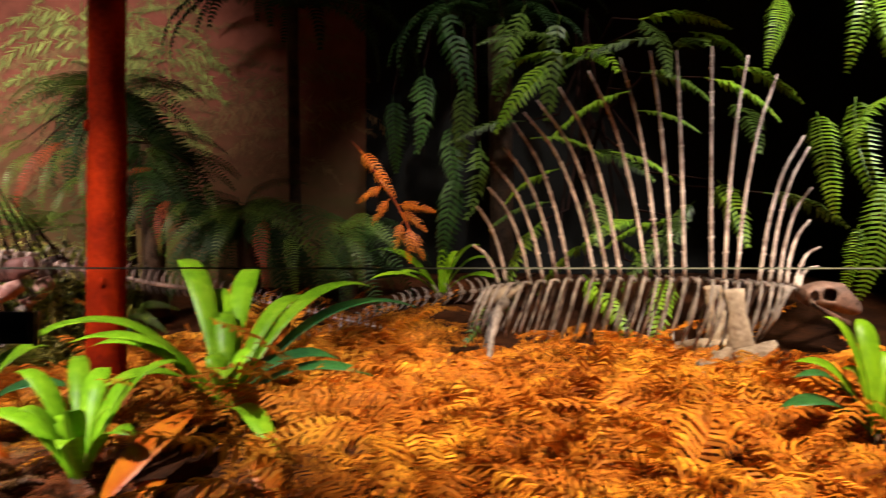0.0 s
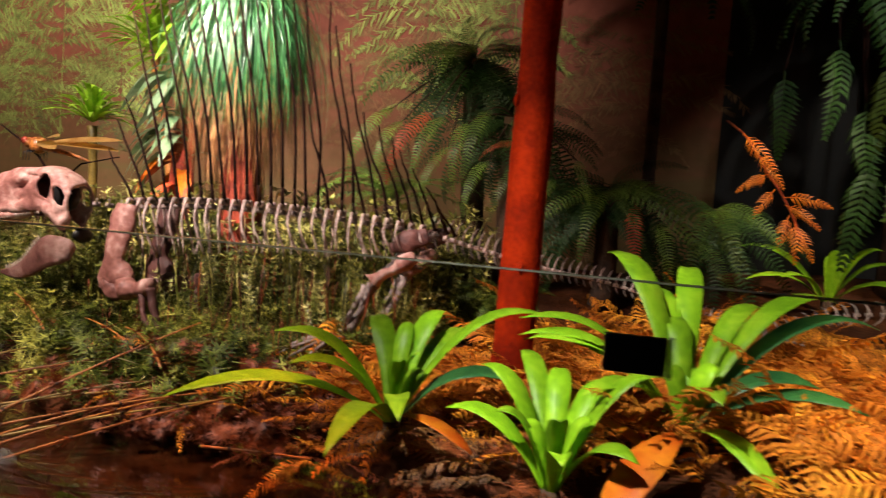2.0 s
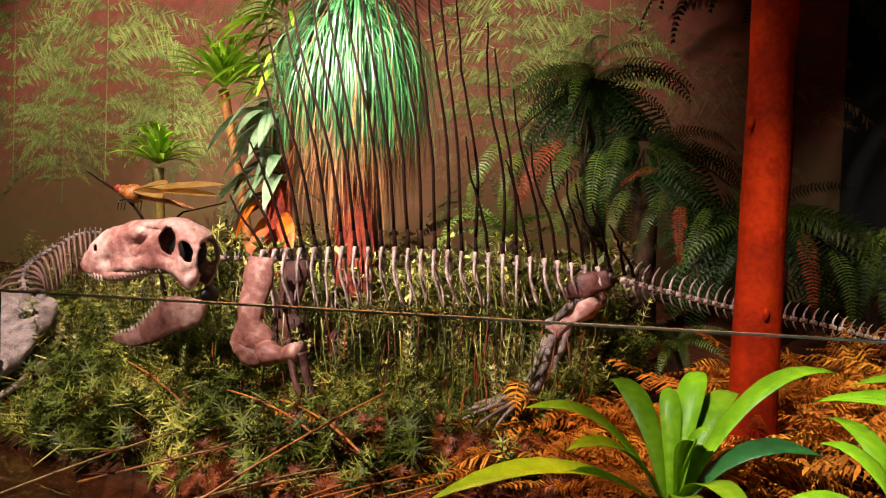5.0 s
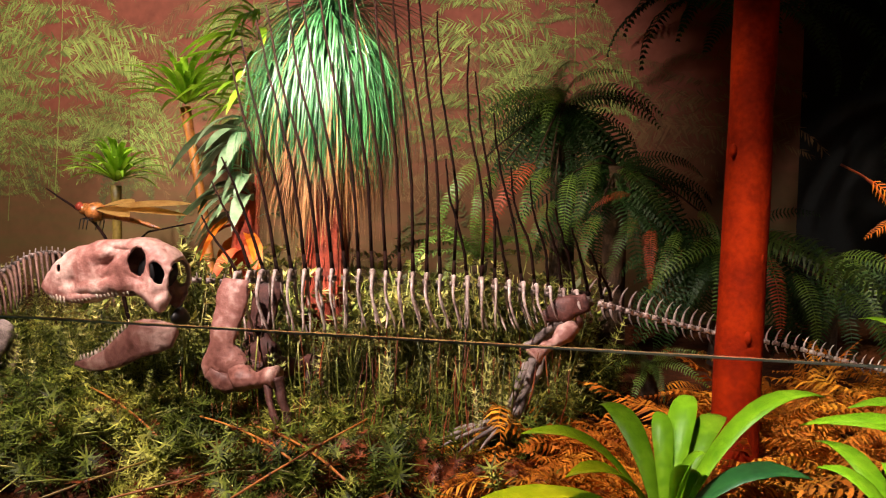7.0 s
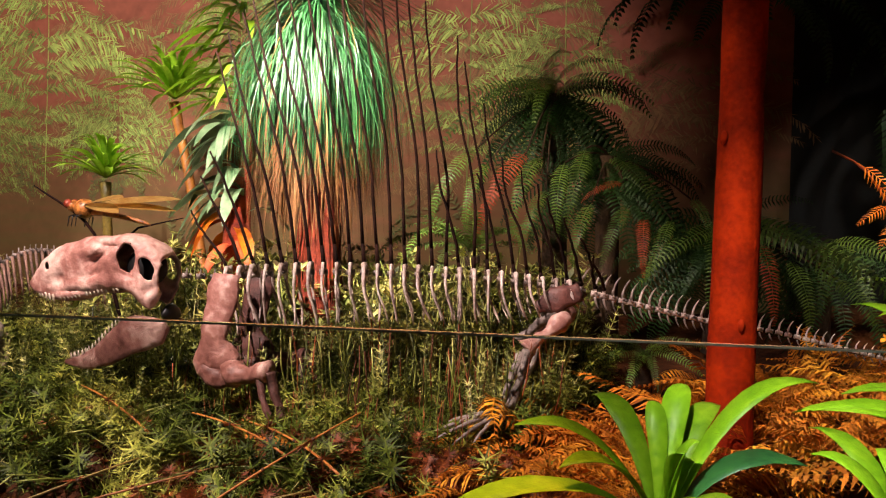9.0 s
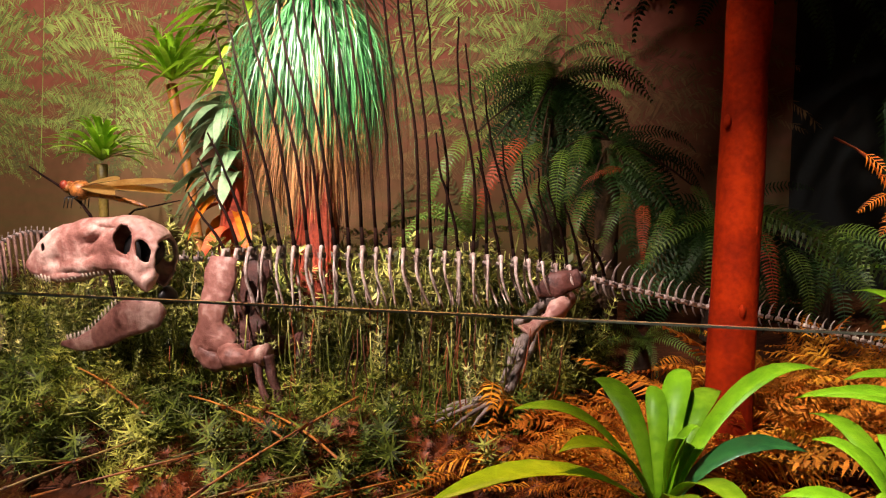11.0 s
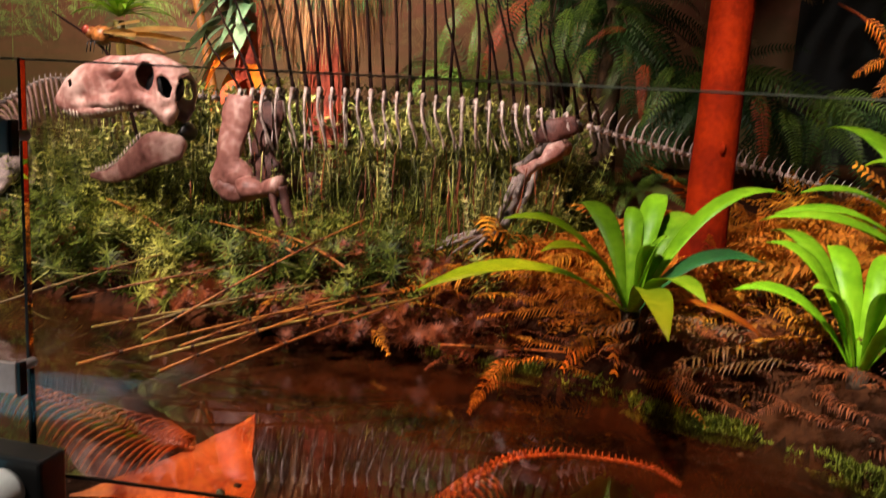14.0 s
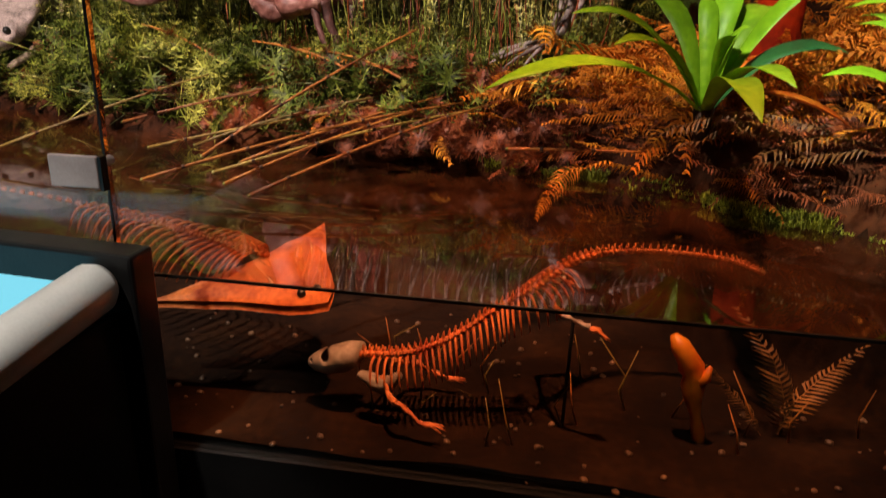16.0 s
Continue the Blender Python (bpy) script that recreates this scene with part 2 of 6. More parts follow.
SCREEN = bpy.data.materials.new("lit_blue_screen")
SCREEN.use_nodes = True
_b = SCREEN.node_tree.nodes["Principled BSDF"]
_b.inputs["Base Color"].default_value = (0.02, 0.05, 0.06, 1)
_b.inputs["Roughness"].default_value = 0.15
_b.inputs["Emission Color"].default_value = (0.22, 0.70, 0.86, 1)
_b.inputs["Emission Strength"].default_value = 1.0


# ---- mesh tools ----
V3 = Vector
BASES = {}


class G:
    """Gathers the points and faces of one mesh."""

    def __init__(self):
        self.v, self.f = [], []

    def add(self, pts, faces):
        k = len(self.v)
        self.v += [tuple(p) for p in pts]
        self.f += [tuple(i + k for i in f) for f in faces]
        return self

    def tube(self, pts, radii, n=6, flat=1.0, side=None, caps=True):
        """A tube through pts; flat squeezes it across the direction side."""
        pts = [V3(p) for p in pts]
        if not hasattr(radii, "__len__"):
            radii = [radii] * len(pts)
        ring = []
        ref = V3(side) if side is not None else None
        for i, p in enumerate(pts):
            d = (pts[min(i + 1, len(pts) - 1)] - pts[max(i - 1, 0)]).normalized()
            if side is None:
                if ref is None:
                    ref = V3((0, 0, 1)) if abs(d.z) < 0.9 else V3((0, 1, 0))
            a = (ref - d * ref.dot(d)).normalized()
            if side is None:
                ref = a
            b = d.cross(a)
            ring.append([p + a * (radii[i] * flat * math.cos(q)) + b * (radii[i] * math.sin(q)) for q in (2 * math.pi * j / n for j in range(n))])
        faces = [(i * n + j, i * n + (j + 1) % n, (i + 1) * n + (j + 1) % n, (i + 1) * n + j) for i in range(len(pts) - 1) for j in range(n)]
        if caps:
            faces += [tuple(range(n))[::-1], tuple((len(pts) - 1) * n + j for j in range(n))]
        return self.add([p for r in ring for p in r], faces)

    def ball(self, c, r, m=None, n=10, k=7, rough=0.0):
        pts, rot = [], m or Matrix.Identity(3)
        for i in range(k + 1):
            th = math.pi * i / k
            for j in range(n):
                ph = 2 * math.pi * j / n
                p = V3((r[0] * math.sin(th) * math.cos(ph), r[1] * math.sin(th) * math.sin(ph), r[2] * math.cos(th)))
                if rough:
                    p *= 1 + rough * noise.noise(p * 30 + V3(c) * 7)
                pts.append(V3(c) + rot @ p)
        faces = [(i * n + j, i * n + (j + 1) % n, (i + 1) * n + (j + 1) % n, (i + 1) * n + j) for i in range(k) for j in range(n)]
        return self.add(pts, faces)

    def box(self, a, b):
        (x0, y0, z0), (x1, y1, z1) = a, b
        return self.add([(x0, y0, z0), (x1, y0, z0), (x1, y1, z0), (x0, y1, z0), (x0, y0, z1), (x1, y0, z1), (x1, y1, z1), (x0, y1, z1)],
                        [(3, 2, 1, 0), (4, 5, 6, 7), (0, 1, 5, 4), (1, 2, 6, 5), (2, 3, 7, 6), (3, 0, 4, 7)])

    def leaf(self, pts, widths, fold=0.25, face=None):
        """A strap along pts, folded along its midrib, that faces up (or along face)."""
        pts = [V3(p) for p in pts]
        up = V3(face) if face is not None else V3((0, 0, 1))
        out = []
        for i, p in enumerate(pts):
            d = (pts[min(i + 1, len(pts) - 1)] - pts[max(i - 1, 0)]).normalized()
            s = d.cross(up)
            s = s.normalized() if s.length > 1e-3 else V3((1, 0, 0))
            nn = s.cross(d)
            out += [p - s * widths[i] + nn * widths[i] * fold, p, p + s * widths[i] + nn * widths[i] * fold]
        faces = []
        for i in range(len(pts) - 1):
            k = 3 * i
            faces += [(k, k + 1, k + 4, k + 3), (k + 1, k + 2, k + 5, k + 4)]
        return self.add(out, faces)

    def mesh(self, name):
        me = bpy.data.meshes.new(name)
        me.from_pydata(self.v, [], self.f)
        return me

    def make(self, name, mat, parent=None, label="", smooth=True, bevel=0.0):
        """Links the mesh as an object; under a thing its points are taken from the thing's base."""
        if parent is not None:
            o = BASES[parent.name]
            self.v = [(p[0] - o[0], p[1] - o[1], p[2] - o[2]) for p in self.v]
        me = self.mesh(name)
        me.materials.append(mat)
        ob = new(name, me)
        if parent is not None:
            ob.parent = parent
            BASES[ob.name] = o
        else:
            BASES[ob.name] = V3((0, 0, 0))
        if smooth:
            me.polygons.foreach_set("use_smooth", [True] * len(me.polygons))
        if bevel:
            md = ob.modifiers.new("bevel", "BEVEL")
            md.width, md.segments, md.limit_method = bevel, 2, "ANGLE"
        if label:
            ob["label"] = label
        return ob


def thing(name, base, label, category, group="", kind=""):
    ob = new(name)
    ob.empty_display_size = 0.05
    ob.location = base
    BASES[ob.name] = V3(base)
    return tagged(ob, label, category, group, kind)


def curve(pts, n):
    """n points along a smooth line through pts (Catmull-Rom)."""
    pts = [V3(p) for p in pts]
    p = [pts[0] * 2 - pts[1]] + pts + [pts[-1] * 2 - pts[-2]]
    out = []
    for k in range(n):
        s = k / (n - 1) * (len(pts) - 1)
        i = min(int(s), len(pts) - 2)
        t = s - i
        a, b, c, d = p[i:i + 4]
        out.append(0.5 * ((2 * b) + (c - a) * t + (2 * a - 5 * b + 4 * c - d) * t * t + (3 * b - a - 3 * c + d) * t ** 3))
    return out


def bez(a, b, c, n):
    a, b, c = V3(a), V3(b), V3(c)
    return [a * (1 - t) ** 2 + b * 2 * t * (1 - t) + c * t * t for t in (k / (n - 1) for k in range(n))]


def ease(x, a, b):
    t = min(1, max(0, (x - a) / (b - a)))
    return t * t * (3 - 2 * t)


def frond(length, pairs, reach, droop, sag=0.25, lean=0.35, rise=0.6, slim=0.8, seed=0, ragged=0.0, stem=0.0035):
    """A fern frond that grows from the origin along y and bends down: a rachis with pairs of narrow leaflets."""
    rr = random.Random(seed)
    g = G()
    steps, pts, p, e = pairs + 3, [V3((0, 0, 0))], V3((0, 0, 0)), rise
    twist = rr.uniform(-0.25, 0.25)
    for i in range(steps):
        e = rise - droop * ((i + 1) / steps) ** 1.2
        p = p + V3((math.sin(twist * i / steps) * math.cos(e), math.cos(e), math.sin(e))) * (length / steps)
        pts.append(p.copy())
    g.tube(pts, [stem * (1 - 0.8 * i / steps) for i in range(steps + 1)], 4)
    w = length / steps * slim * 0.5
    for i in range(2, steps + 1):
        s = i / steps
        ln = reach * min(1, 0.35 + s * 2.6) * max(0.04, 1 - s) ** 0.55
        d = (pts[i] - pts[i - 1]).normalized()
        nn = V3((1, 0, 0)).cross(d).normalized()
        for sd in (-1, 1):
            if rr.random() < ragged:
                continue
            k = ln * rr.uniform(0.85, 1.08)
            out = (V3((sd, 0, 0)) + d * (lean + rr.uniform(-0.1, 0.1)) + nn * rr.uniform(-0.08, 0.15)).normalized()
            a = pts[i]
            m = a + out * k * 0.55 + nn * (0.04 * k)
            tip = a + out * k - nn * (sag * k) + V3((0, 0, -0.12 * k))
            g.add([a - d * w * 0.6, a + d * w * 0.6, m + d * w, m - d * w, tip + d * w * 0.12], [(0, 1, 2, 3), (3, 2, 4)])
    return g


def scatter(name, shapes, mats, mat, label, category, smooth=True):
    """One object of kind stuff: the shape i of shapes at each of its poses in mats[i]."""
    vs, fs, k = [], [], 0
    for g, ms in zip(shapes, mats):
        if not ms:
            continue
        v = np.array(g.v)
        for m in ms:
            a = np.array(m)
            vs.append(v @ a[:3, :3].T + a[:3, 3])
            fs += [tuple(i + k for i in f) for f in g.f]
            k += len(v)
    me = bpy.data.meshes.new(name)
    me.from_pydata(np.concatenate(vs).tolist(), [], fs)
    me.materials.append(mat)
    if smooth:
        me.polygons.foreach_set("use_smooth", [True] * len(me.polygons))
    return tagged(new(name, me), label, category, "", "stuff")


def place(x, y, z, yaw=0.0, pitch=0.0, roll=0.0, size=1.0):
    return pose(x, y, z, pitch, roll, yaw) @ Matrix.Scale(size, 4)


# ---- setting ----
def glass_y(x):
    return 1.325 + 0.07 * x


SHORE = [(-6.5, 2.5), (-3.6, 2.4), (-3.0, 2.22), (-2.6, 2.13), (-2.2, 2.08), (-1.85, 2.11), (-1.6, 2.05), (-1.42, 2.01), (-1.18, 1.88), (-0.95, 1.76), (-0.80, 1.62), (-0.62, 1.35), (-0.45, 1.05), (4, 0.5)]
POOL, WATERLINE = 0.28, 0.58


def shore(x):
    return float(np.interp(x, [p[0] for p in SHORE], [p[1] for p in SHORE])) + 0.035 * noise.noise(V3((x * 4, 3.1, 0)))


def land(x, y):
    """Height of the bank above the floor of the gallery."""
    s = y - shore(x)
    z = 0.60 + 0.12 * ease(s, 0.0, 0.16) + 0.06 * ease(s, 0.3, 1.0) + 0.09 * ease(x, -1.2, 0.3) * ease(y, 1.5, 2.6) + 0.22 * ease(y, 3.0, 4.2)
    return z + 0.02 * noise.noise(V3((x * 3, y * 3, 0.5))) + 0.008 * noise.noise(V3((x * 11, y * 11, 2)))


def ground_z(x, y):
    s = y - shore(x)
    if s < -0.09:
        return POOL + 0.015 * noise.noise(V3((x * 6, y * 6, 9)))
    k = ease(s, -0.09, 0.01)
    return POOL * (1 - k) + land(x, max(y, shore(x))) * k


def grid(g, nx, ny, fn):
    g.add([fn(i / nx, j / ny) for j in range(ny + 1) for i in range(nx + 1)],
          [(j * (nx + 1) + i, j * (nx + 1) + i + 1, (j + 1) * (nx + 1) + i + 1, (j + 1) * (nx + 1) + i) for j in range(ny) for i in range(nx)])
    return g


def ground_point(u, v):
    x = -6.4 + 9.4 * u
    y = glass_y(x) + 0.012 + (4.4 - glass_y(x) - 0.012) * v
    return (x, y, ground_z(x, y))


bank = grid(G(), 260, 130, ground_point).make("ground", SOIL)
bank.data.materials.append(SILT)
# faces below the water take the silt colour darkened for missing light
for f in bank.data.polygons:
    f.material_index = int(f.center.z < 0.56)
tagged(bank, "dark red-brown soil bank falling into a shallow pool", "ground", kind="structure")
tagged(G().box((-6.4, -3.0, -0.1), (3.0, 1.6, 0.0)).make("floor", CHARCOAL, smooth=False), "dark gallery floor in front of the display", "floor", kind="structure")
tagged(G().box((-6.4, -3.1, 0.0), (3.0, -3.0, 3.6)).make("wall_south", CHARCOAL, smooth=False), "unlit charcoal gallery wall", "wall", kind="structure")
tagged(G().box((-6.5, -3.1, 0.0), (-6.4, 4.5, 3.6)).make("wall_west", CHARCOAL, smooth=False), "unlit charcoal side wall", "wall", kind="structure")
tagged(G().box((3.0, -3.1, 0.0), (3.1, 4.5, 3.6)).make("wall_east", CHARCOAL, smooth=False), "unlit charcoal side wall", "wall", kind="structure")
tagged(G().box((-6.5, -3.1, 3.6), (3.1, 4.5, 3.7)).make("ceiling", CHARCOAL, smooth=False), "black gallery ceiling", "ceiling", kind="structure")

# painted back wall: red-brown haze with pale green tree ferns
mural = thing("wall_north", (-2.0, 4.4, 0.0), "back wall with a red-brown mural of misty tree ferns", "mural wall", kind="structure")
G().box((-6.4, 4.4, 0.0), (-0.5, 4.5, 3.6)).make("painted_plaster", MURAL, mural, smooth=False)
G().box((-0.5, 4.4, 0.0), (3.0, 4.5, 3.6)).make("black_plaster", CHARCOAL, mural, "black end of the wall", smooth=False)
rr = random.Random(5)


def flat_frond(g, x, z, ang, length, reach, bend, y, n=22):
    """A feathery branch painted on the wall: soft needles hang from an arching line of brush strokes."""
    p, a = V3((x, y, z)), ang
    for i in range(n):
        a += bend / n
        d = V3((math.cos(a), 0, math.sin(a)))
        q = p + d * (length / n)
        s = (i + 1) / n
        ln = reach * min(1, 0.3 + 2.2 * s) * max(0.12, 1 - s) ** 0.5
        for sd in (-1, 1, 1, -1):
            o = V3((-d.z * sd, 0, d.x * sd)) * rr.uniform(0.3, 0.9) + d * rr.uniform(0.5, 0.9) + V3((0, 0, -rr.uniform(0.15, 0.8)))
            w = d * (length / n * rr.uniform(0.12, 0.26))
            c = p.lerp(q, rr.random())
            tip = c + o.normalized() * ln * rr.uniform(0.45, 1.25)
            m = c.lerp(tip, 0.55)
            e = V3((0, rr.uniform(-0.0007, 0.0), 0))
            g.add([c - w * 0.7 + e, c + w * 0.5 + e, m + w + e, m - w + e, tip + e], [(0, 1, 2, 3), (3, 2, 4)])
        p = q


def painted_conifer(x, z0, z1, spread, y, g, tiers=9):
    """A painted tree: a thin trunk with tiers of feathery branches that arch out and droop."""
    if g is near:
        g.add([(x + 0.006, y, z0), (x + 0.012, y, z0), (x + 0.020, y, z0 + 0.6 * (z1 - z0)), (x + 0.011, y, z1), (x + 0.008, y, z1), (x + 0.014, y, z0 + 0.6 * (z1 - z0))], [(0, 1, 2, 5), (5, 2, 3, 4)])
    for k in range(tiers):
        t = (k + rr.uniform(0.2, 0.8)) / tiers
        for sd in (-1, 1, rr.choice((-1, 1))):
            ln = spread * (0.45 + 0.75 * (1 - abs(2 * t - 0.9))) * rr.uniform(0.65, 1.15)
            up = rr.uniform(0.15, 0.75)
            flat_frond(g, x, z0 + (z1 - z0) * (0.18 + 0.8 * t), up if sd > 0 else math.pi - up, ln, ln * rr.uniform(0.16, 0.24), -sd * rr.uniform(1.0, 1.7), y - 0.00002 * k, 20)


far, near, dark = G(), G(), G()
for i in range(15):
    x = -6.2 + 0.40 * i + rr.uniform(-0.12, 0.12)
    if x < -0.9:
        painted_conifer(x, 1.35, rr.uniform(2.3, 3.1), rr.uniform(0.4, 0.65), 4.3985 - 0.00008 * i, far, 8)
for i, (x, z0, z1, c) in enumerate(((-5.45, 1.5, 3.2, 0.62), (-4.72, 1.55, 3.15, 0.66), (-4.22, 1.45, 2.25, 0.42), (-5.05, 1.4, 2.2, 0.4), (-3.45, 1.6, 3.0, 0.5), (-2.12, 1.5, 3.05, 0.55), (-1.62, 1.5, 2.75, 0.40))):
    painted_conifer(x, z0, z1, c, 4.3955 - 0.0004 * i, near, 14)
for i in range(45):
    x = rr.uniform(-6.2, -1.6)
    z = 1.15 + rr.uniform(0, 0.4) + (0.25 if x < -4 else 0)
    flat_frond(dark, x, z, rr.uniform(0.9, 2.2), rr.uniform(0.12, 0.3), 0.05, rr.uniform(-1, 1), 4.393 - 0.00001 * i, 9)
far.make("painted_far_fern", PAINT_FAR, mural, "faded painted ferns", smooth=False)
near.make("painted_tree_fern", PAINT_NEAR, mural, "pale green painted tree ferns", smooth=False)
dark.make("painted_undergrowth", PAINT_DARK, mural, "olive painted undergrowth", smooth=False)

# low glass front with metal clips, and the sheet of water behind it
GLASS_TOP, SEAMS = 1.238, (-2.15,)


def slab(g, x0, x1, y0, y1, z0, z1):
    """A box that follows the slant of the glass line; y0 and y1 are set off from it."""
    c = [(x, glass_y(x) + y, z) for z in (z0, z1) for x, y in ((x0, y0), (x1, y0), (x1, y1), (x0, y1))]
    return g.add(c, [(3, 2, 1, 0), (4, 5, 6, 7), (0, 1, 5, 4), (1, 2, 6, 5), (2, 3, 7, 6), (3, 0, 4, 7)])


ends = [-6.4, *SEAMS, 3.0]
for i in range(len(ends) - 1):
    a, b = ends[i] + 0.002, ends[i + 1] - 0.002
    panel = thing("glass_barrier", (a, glass_y(a), 0.26), "clear low glass barrier with a polished top edge", "glass barrier", "glass barriers")
    pane = slab(G(), a, b, -0.005, 0.005, 0.26, GLASS_TOP - 0.0025).make("pane", GLASS, panel, smooth=False)
    pane.visible_shadow = False
    slab(G(), a, b, -0.005, 0.005, GLASS_TOP - 0.0025, GLASS_TOP).make("polished_edge", EDGE, panel, "bright polished edge", smooth=False)
for x in SEAMS:
    tagged(slab(G(), x - 0.002, x + 0.0018, -0.006, 0.006, 0.26, GLASS_TOP).make("glass_joint", BLACK, None, smooth=False),
           "thin dark silicone joint between glass panels", "glass joint", kind="structure")
for x, z in ((-2.14, 1.125), (-2.14, 0.772), (-0.60, 1.152)):
    clip = thing("glass_clip", (x, glass_y(x) - 0.09, z), "square brushed grey metal clip held off the glass front", "glass clip", "glass clips")
    slab(G(), x - 0.043, x + 0.035, -0.085, -0.077, z - 0.024, z + 0.024).make("plate", METAL, clip, smooth=False, bevel=0.002)
    slab(G(), x + 0.036, x + 0.041, -0.084, -0.070, z - 0.027, z + 0.024).make("edge_strip", BLACK, clip, "dark edge strip", smooth=False)
    G().tube([(x, glass_y(x) - 0.077, z), (x, glass_y(x) - 0.0055, z)], 0.008, 10).make("standoff", METAL, clip)
tagged(slab(G(), -6.4, 3.0, -0.012, 0.011, 0.0, 0.26).make("plinth", BLACK, smooth=False), "black plinth under the glass front", "plinth", kind="structure")
tagged(slab(G(), -6.4, -0.45, 0.006, 0.010, WATERLINE - 0.003, WATERLINE + 0.002).make("waterline", BLACK, smooth=False), "thin dark line where the water meets the glass", "waterline", kind="structure")
water = grid(G(), 40, 6, lambda u, v: (-6.3 + 5.9 * u, glass_y(-6.3 + 5.9 * u) + 0.0105 + (2.3 - glass_y(-6.3 + 5.9 * u)) * v, WATERLINE)).make("water", WATER, smooth=False)
tagged(water, "still brown water mirroring the stems on the bank", "water", kind="structure")
water.visible_shadow = False


# ---- skeletons ----
def loft(g, rows, n=28, sides=0.8):
    """A closed body through upright oval rings (x, centre y, low z, high z, half width)."""
    for x, y, z0, z1, w in rows:
        g.v += [(x, y + w * math.copysign(abs(math.sin(q)) ** sides, math.sin(q)), (z0 + z1) / 2 + (z1 - z0) / 2 * math.copysign(abs(math.cos(q)) ** 0.75, math.cos(q)))
                for q in (2 * math.pi * j / n for j in range(n))]
    m = len(rows)
    g.f += [(i * n + j, i * n + (j + 1) % n, (i + 1) * n + (j + 1) % n, (i + 1) * n + j) for i in range(m - 1) for j in range(n)]
    g.f += [tuple(range(n))[::-1], tuple((m - 1) * n + j for j in range(n))]
    return g


def pierced(rows, holes, n=48, m=64, sides=0.8, hollow=None):
    """A hollow skull: rings through rows, with oval windows cut clean through both sides. holes: x, z, rx, rz, tilt."""
    xs = [r[0] for r in rows]
    order = np.argsort(xs)
    at = lambda x, k: float(np.interp(x, [xs[i] for i in order], [rows[i][k] for i in order]))
    g = G()
    fine = [(x, at(x, 1), at(x, 2), at(x, 3), at(x, 4)) for x in (xs[0] + (xs[-1] - xs[0]) * (i / m) for i in range(m + 1))]
    loft(g, fine, n, sides)
    def level(p):
        best = 9
        for x, z, a, b, tilt in holes:
            c, s = math.cos(tilt), math.sin(tilt)
            u, w = ((p[0] - x) * c + (p[2] - z) * s) / a, (-(p[0] - x) * s + (p[2] - z) * c) / b
            best = min(best, math.hypot(u, w))
        return best
    lev = [level(p) for p in g.v]
    g.f = [f for f in g.f if len(f) == 4 and not all(lev[i] < 1.0 for i in f) and sum(lev[i] for i in f) / len(f) > 1.0] + [f for f in g.f if len(f) > 4][:1 if hollow else 2]
    if hollow:
        mid = rows[0][1]
        g.f = [f for f in g.f if len(f) > 4 or not (sum(g.v[i][0] for i in f) / 4 > hollow and sum(g.v[i][2] for i in f) / 4 < 1.19 and abs(sum(g.v[i][1] for i in f) / 4 - mid) < 0.045)]
    for x, z, a, b, tilt in holes:
        c, s = math.cos(tilt), math.sin(tilt)
        for i, p in enumerate(g.v):
            u, w = ((p[0] - x) * c + (p[2] - z) * s) / a, (-(p[0] - x) * s + (p[2] - z) * c) / b
            h = math.hypot(u, w)
            if 0.62 < h < 1.3 and h:
                k = 1 / h if h < 1.12 else 1
                u, w = u * k * a, w * k * b
                g.v[i] = (x + u * c - w * s, p[1], z + u * s + w * c)
    used = sorted({i for f in g.f for i in f})
    renum = {o: i for i, o in enumerate(used)}
    g.v, g.f = [g.v[i] for i in used], [tuple(renum[i] for i in f) for f in g.f]
    return g


def roughen(g, amount, size):
    g.v = [tuple(V3(p) + V3((noise.noise(V3(p) * size), noise.noise(V3(p) * size + V3((7, 0, 0))), noise.noise(V3(p) * size + V3((0, 9, 0))))) * amount) for p in g.v]
    return g


def thick(ob, t):
    md = ob.modifiers.new("thickness", "SOLIDIFY")
    md.thickness, md.offset = t, -1
    return ob


def vertebra(p, d, size, side):
    """A spool with a neural knob and two side processes."""
    g = G()
    d = d.normalized()
    up = V3((0, 0, 1))
    g.tube([p - d * size * 0.8, p - d * size * 0.2, p + d * size * 0.2, p + d * size * 0.8], [size * 0.62, size * 0.42, size * 0.42, size * 0.62], 8)
    g.tube([p + up * size * 0.3, p + up * size * 1.5], [size * 0.34, size * 0.2], 5, 0.6, d)
    for s in (-1, 1):
        g.tube([p + up * size * 0.3, p + side * s * size * 1.15 + up * size * 0.55], [size * 0.3, size * 0.2], 5)
    return g


def side_of(d):
    return V3((d.y, -d.x, 0)).normalized()


def limb(parent, name, pts, radii, mat, flat=1.0, side=None):
    g = G().tube(curve(pts, 17), list(np.interp(np.linspace(0, len(radii) - 1, 17), range(len(radii)), radii)), 12, flat, side)
    return roughen(roughen(g, 0.006, 26), 0.003, 75).make(name, mat, parent)


def foot(parent, ankle, tips, mat, r=0.007):
    """A palm with jointed toes, each toe a part of the foot."""
    a = V3(ankle)
    palm = G()
    mid = sum((V3(t) for t in tips), V3()) / len(tips)
    palm.ball(a.lerp(mid, 0.22), ((mid - a).length * 0.22 + r, r * 3.0, r * 1.6), n=8, k=6, rough=0.3)
    ob = palm.make("foot", mat, parent)
    for t in tips:
        t = V3(t)
        k = a.lerp(t, 0.5) + V3((0, 0, r * 1.6))
        pts = bez(a.lerp(t, 0.18), k, t, 9)
        G().tube(pts, [r, r * 0.75, r * 1.0, r * 0.7, r * 0.9, r * 0.6, r * 0.75, r * 0.45, r * 0.15], 6).make("toe", mat, ob)
    return ob


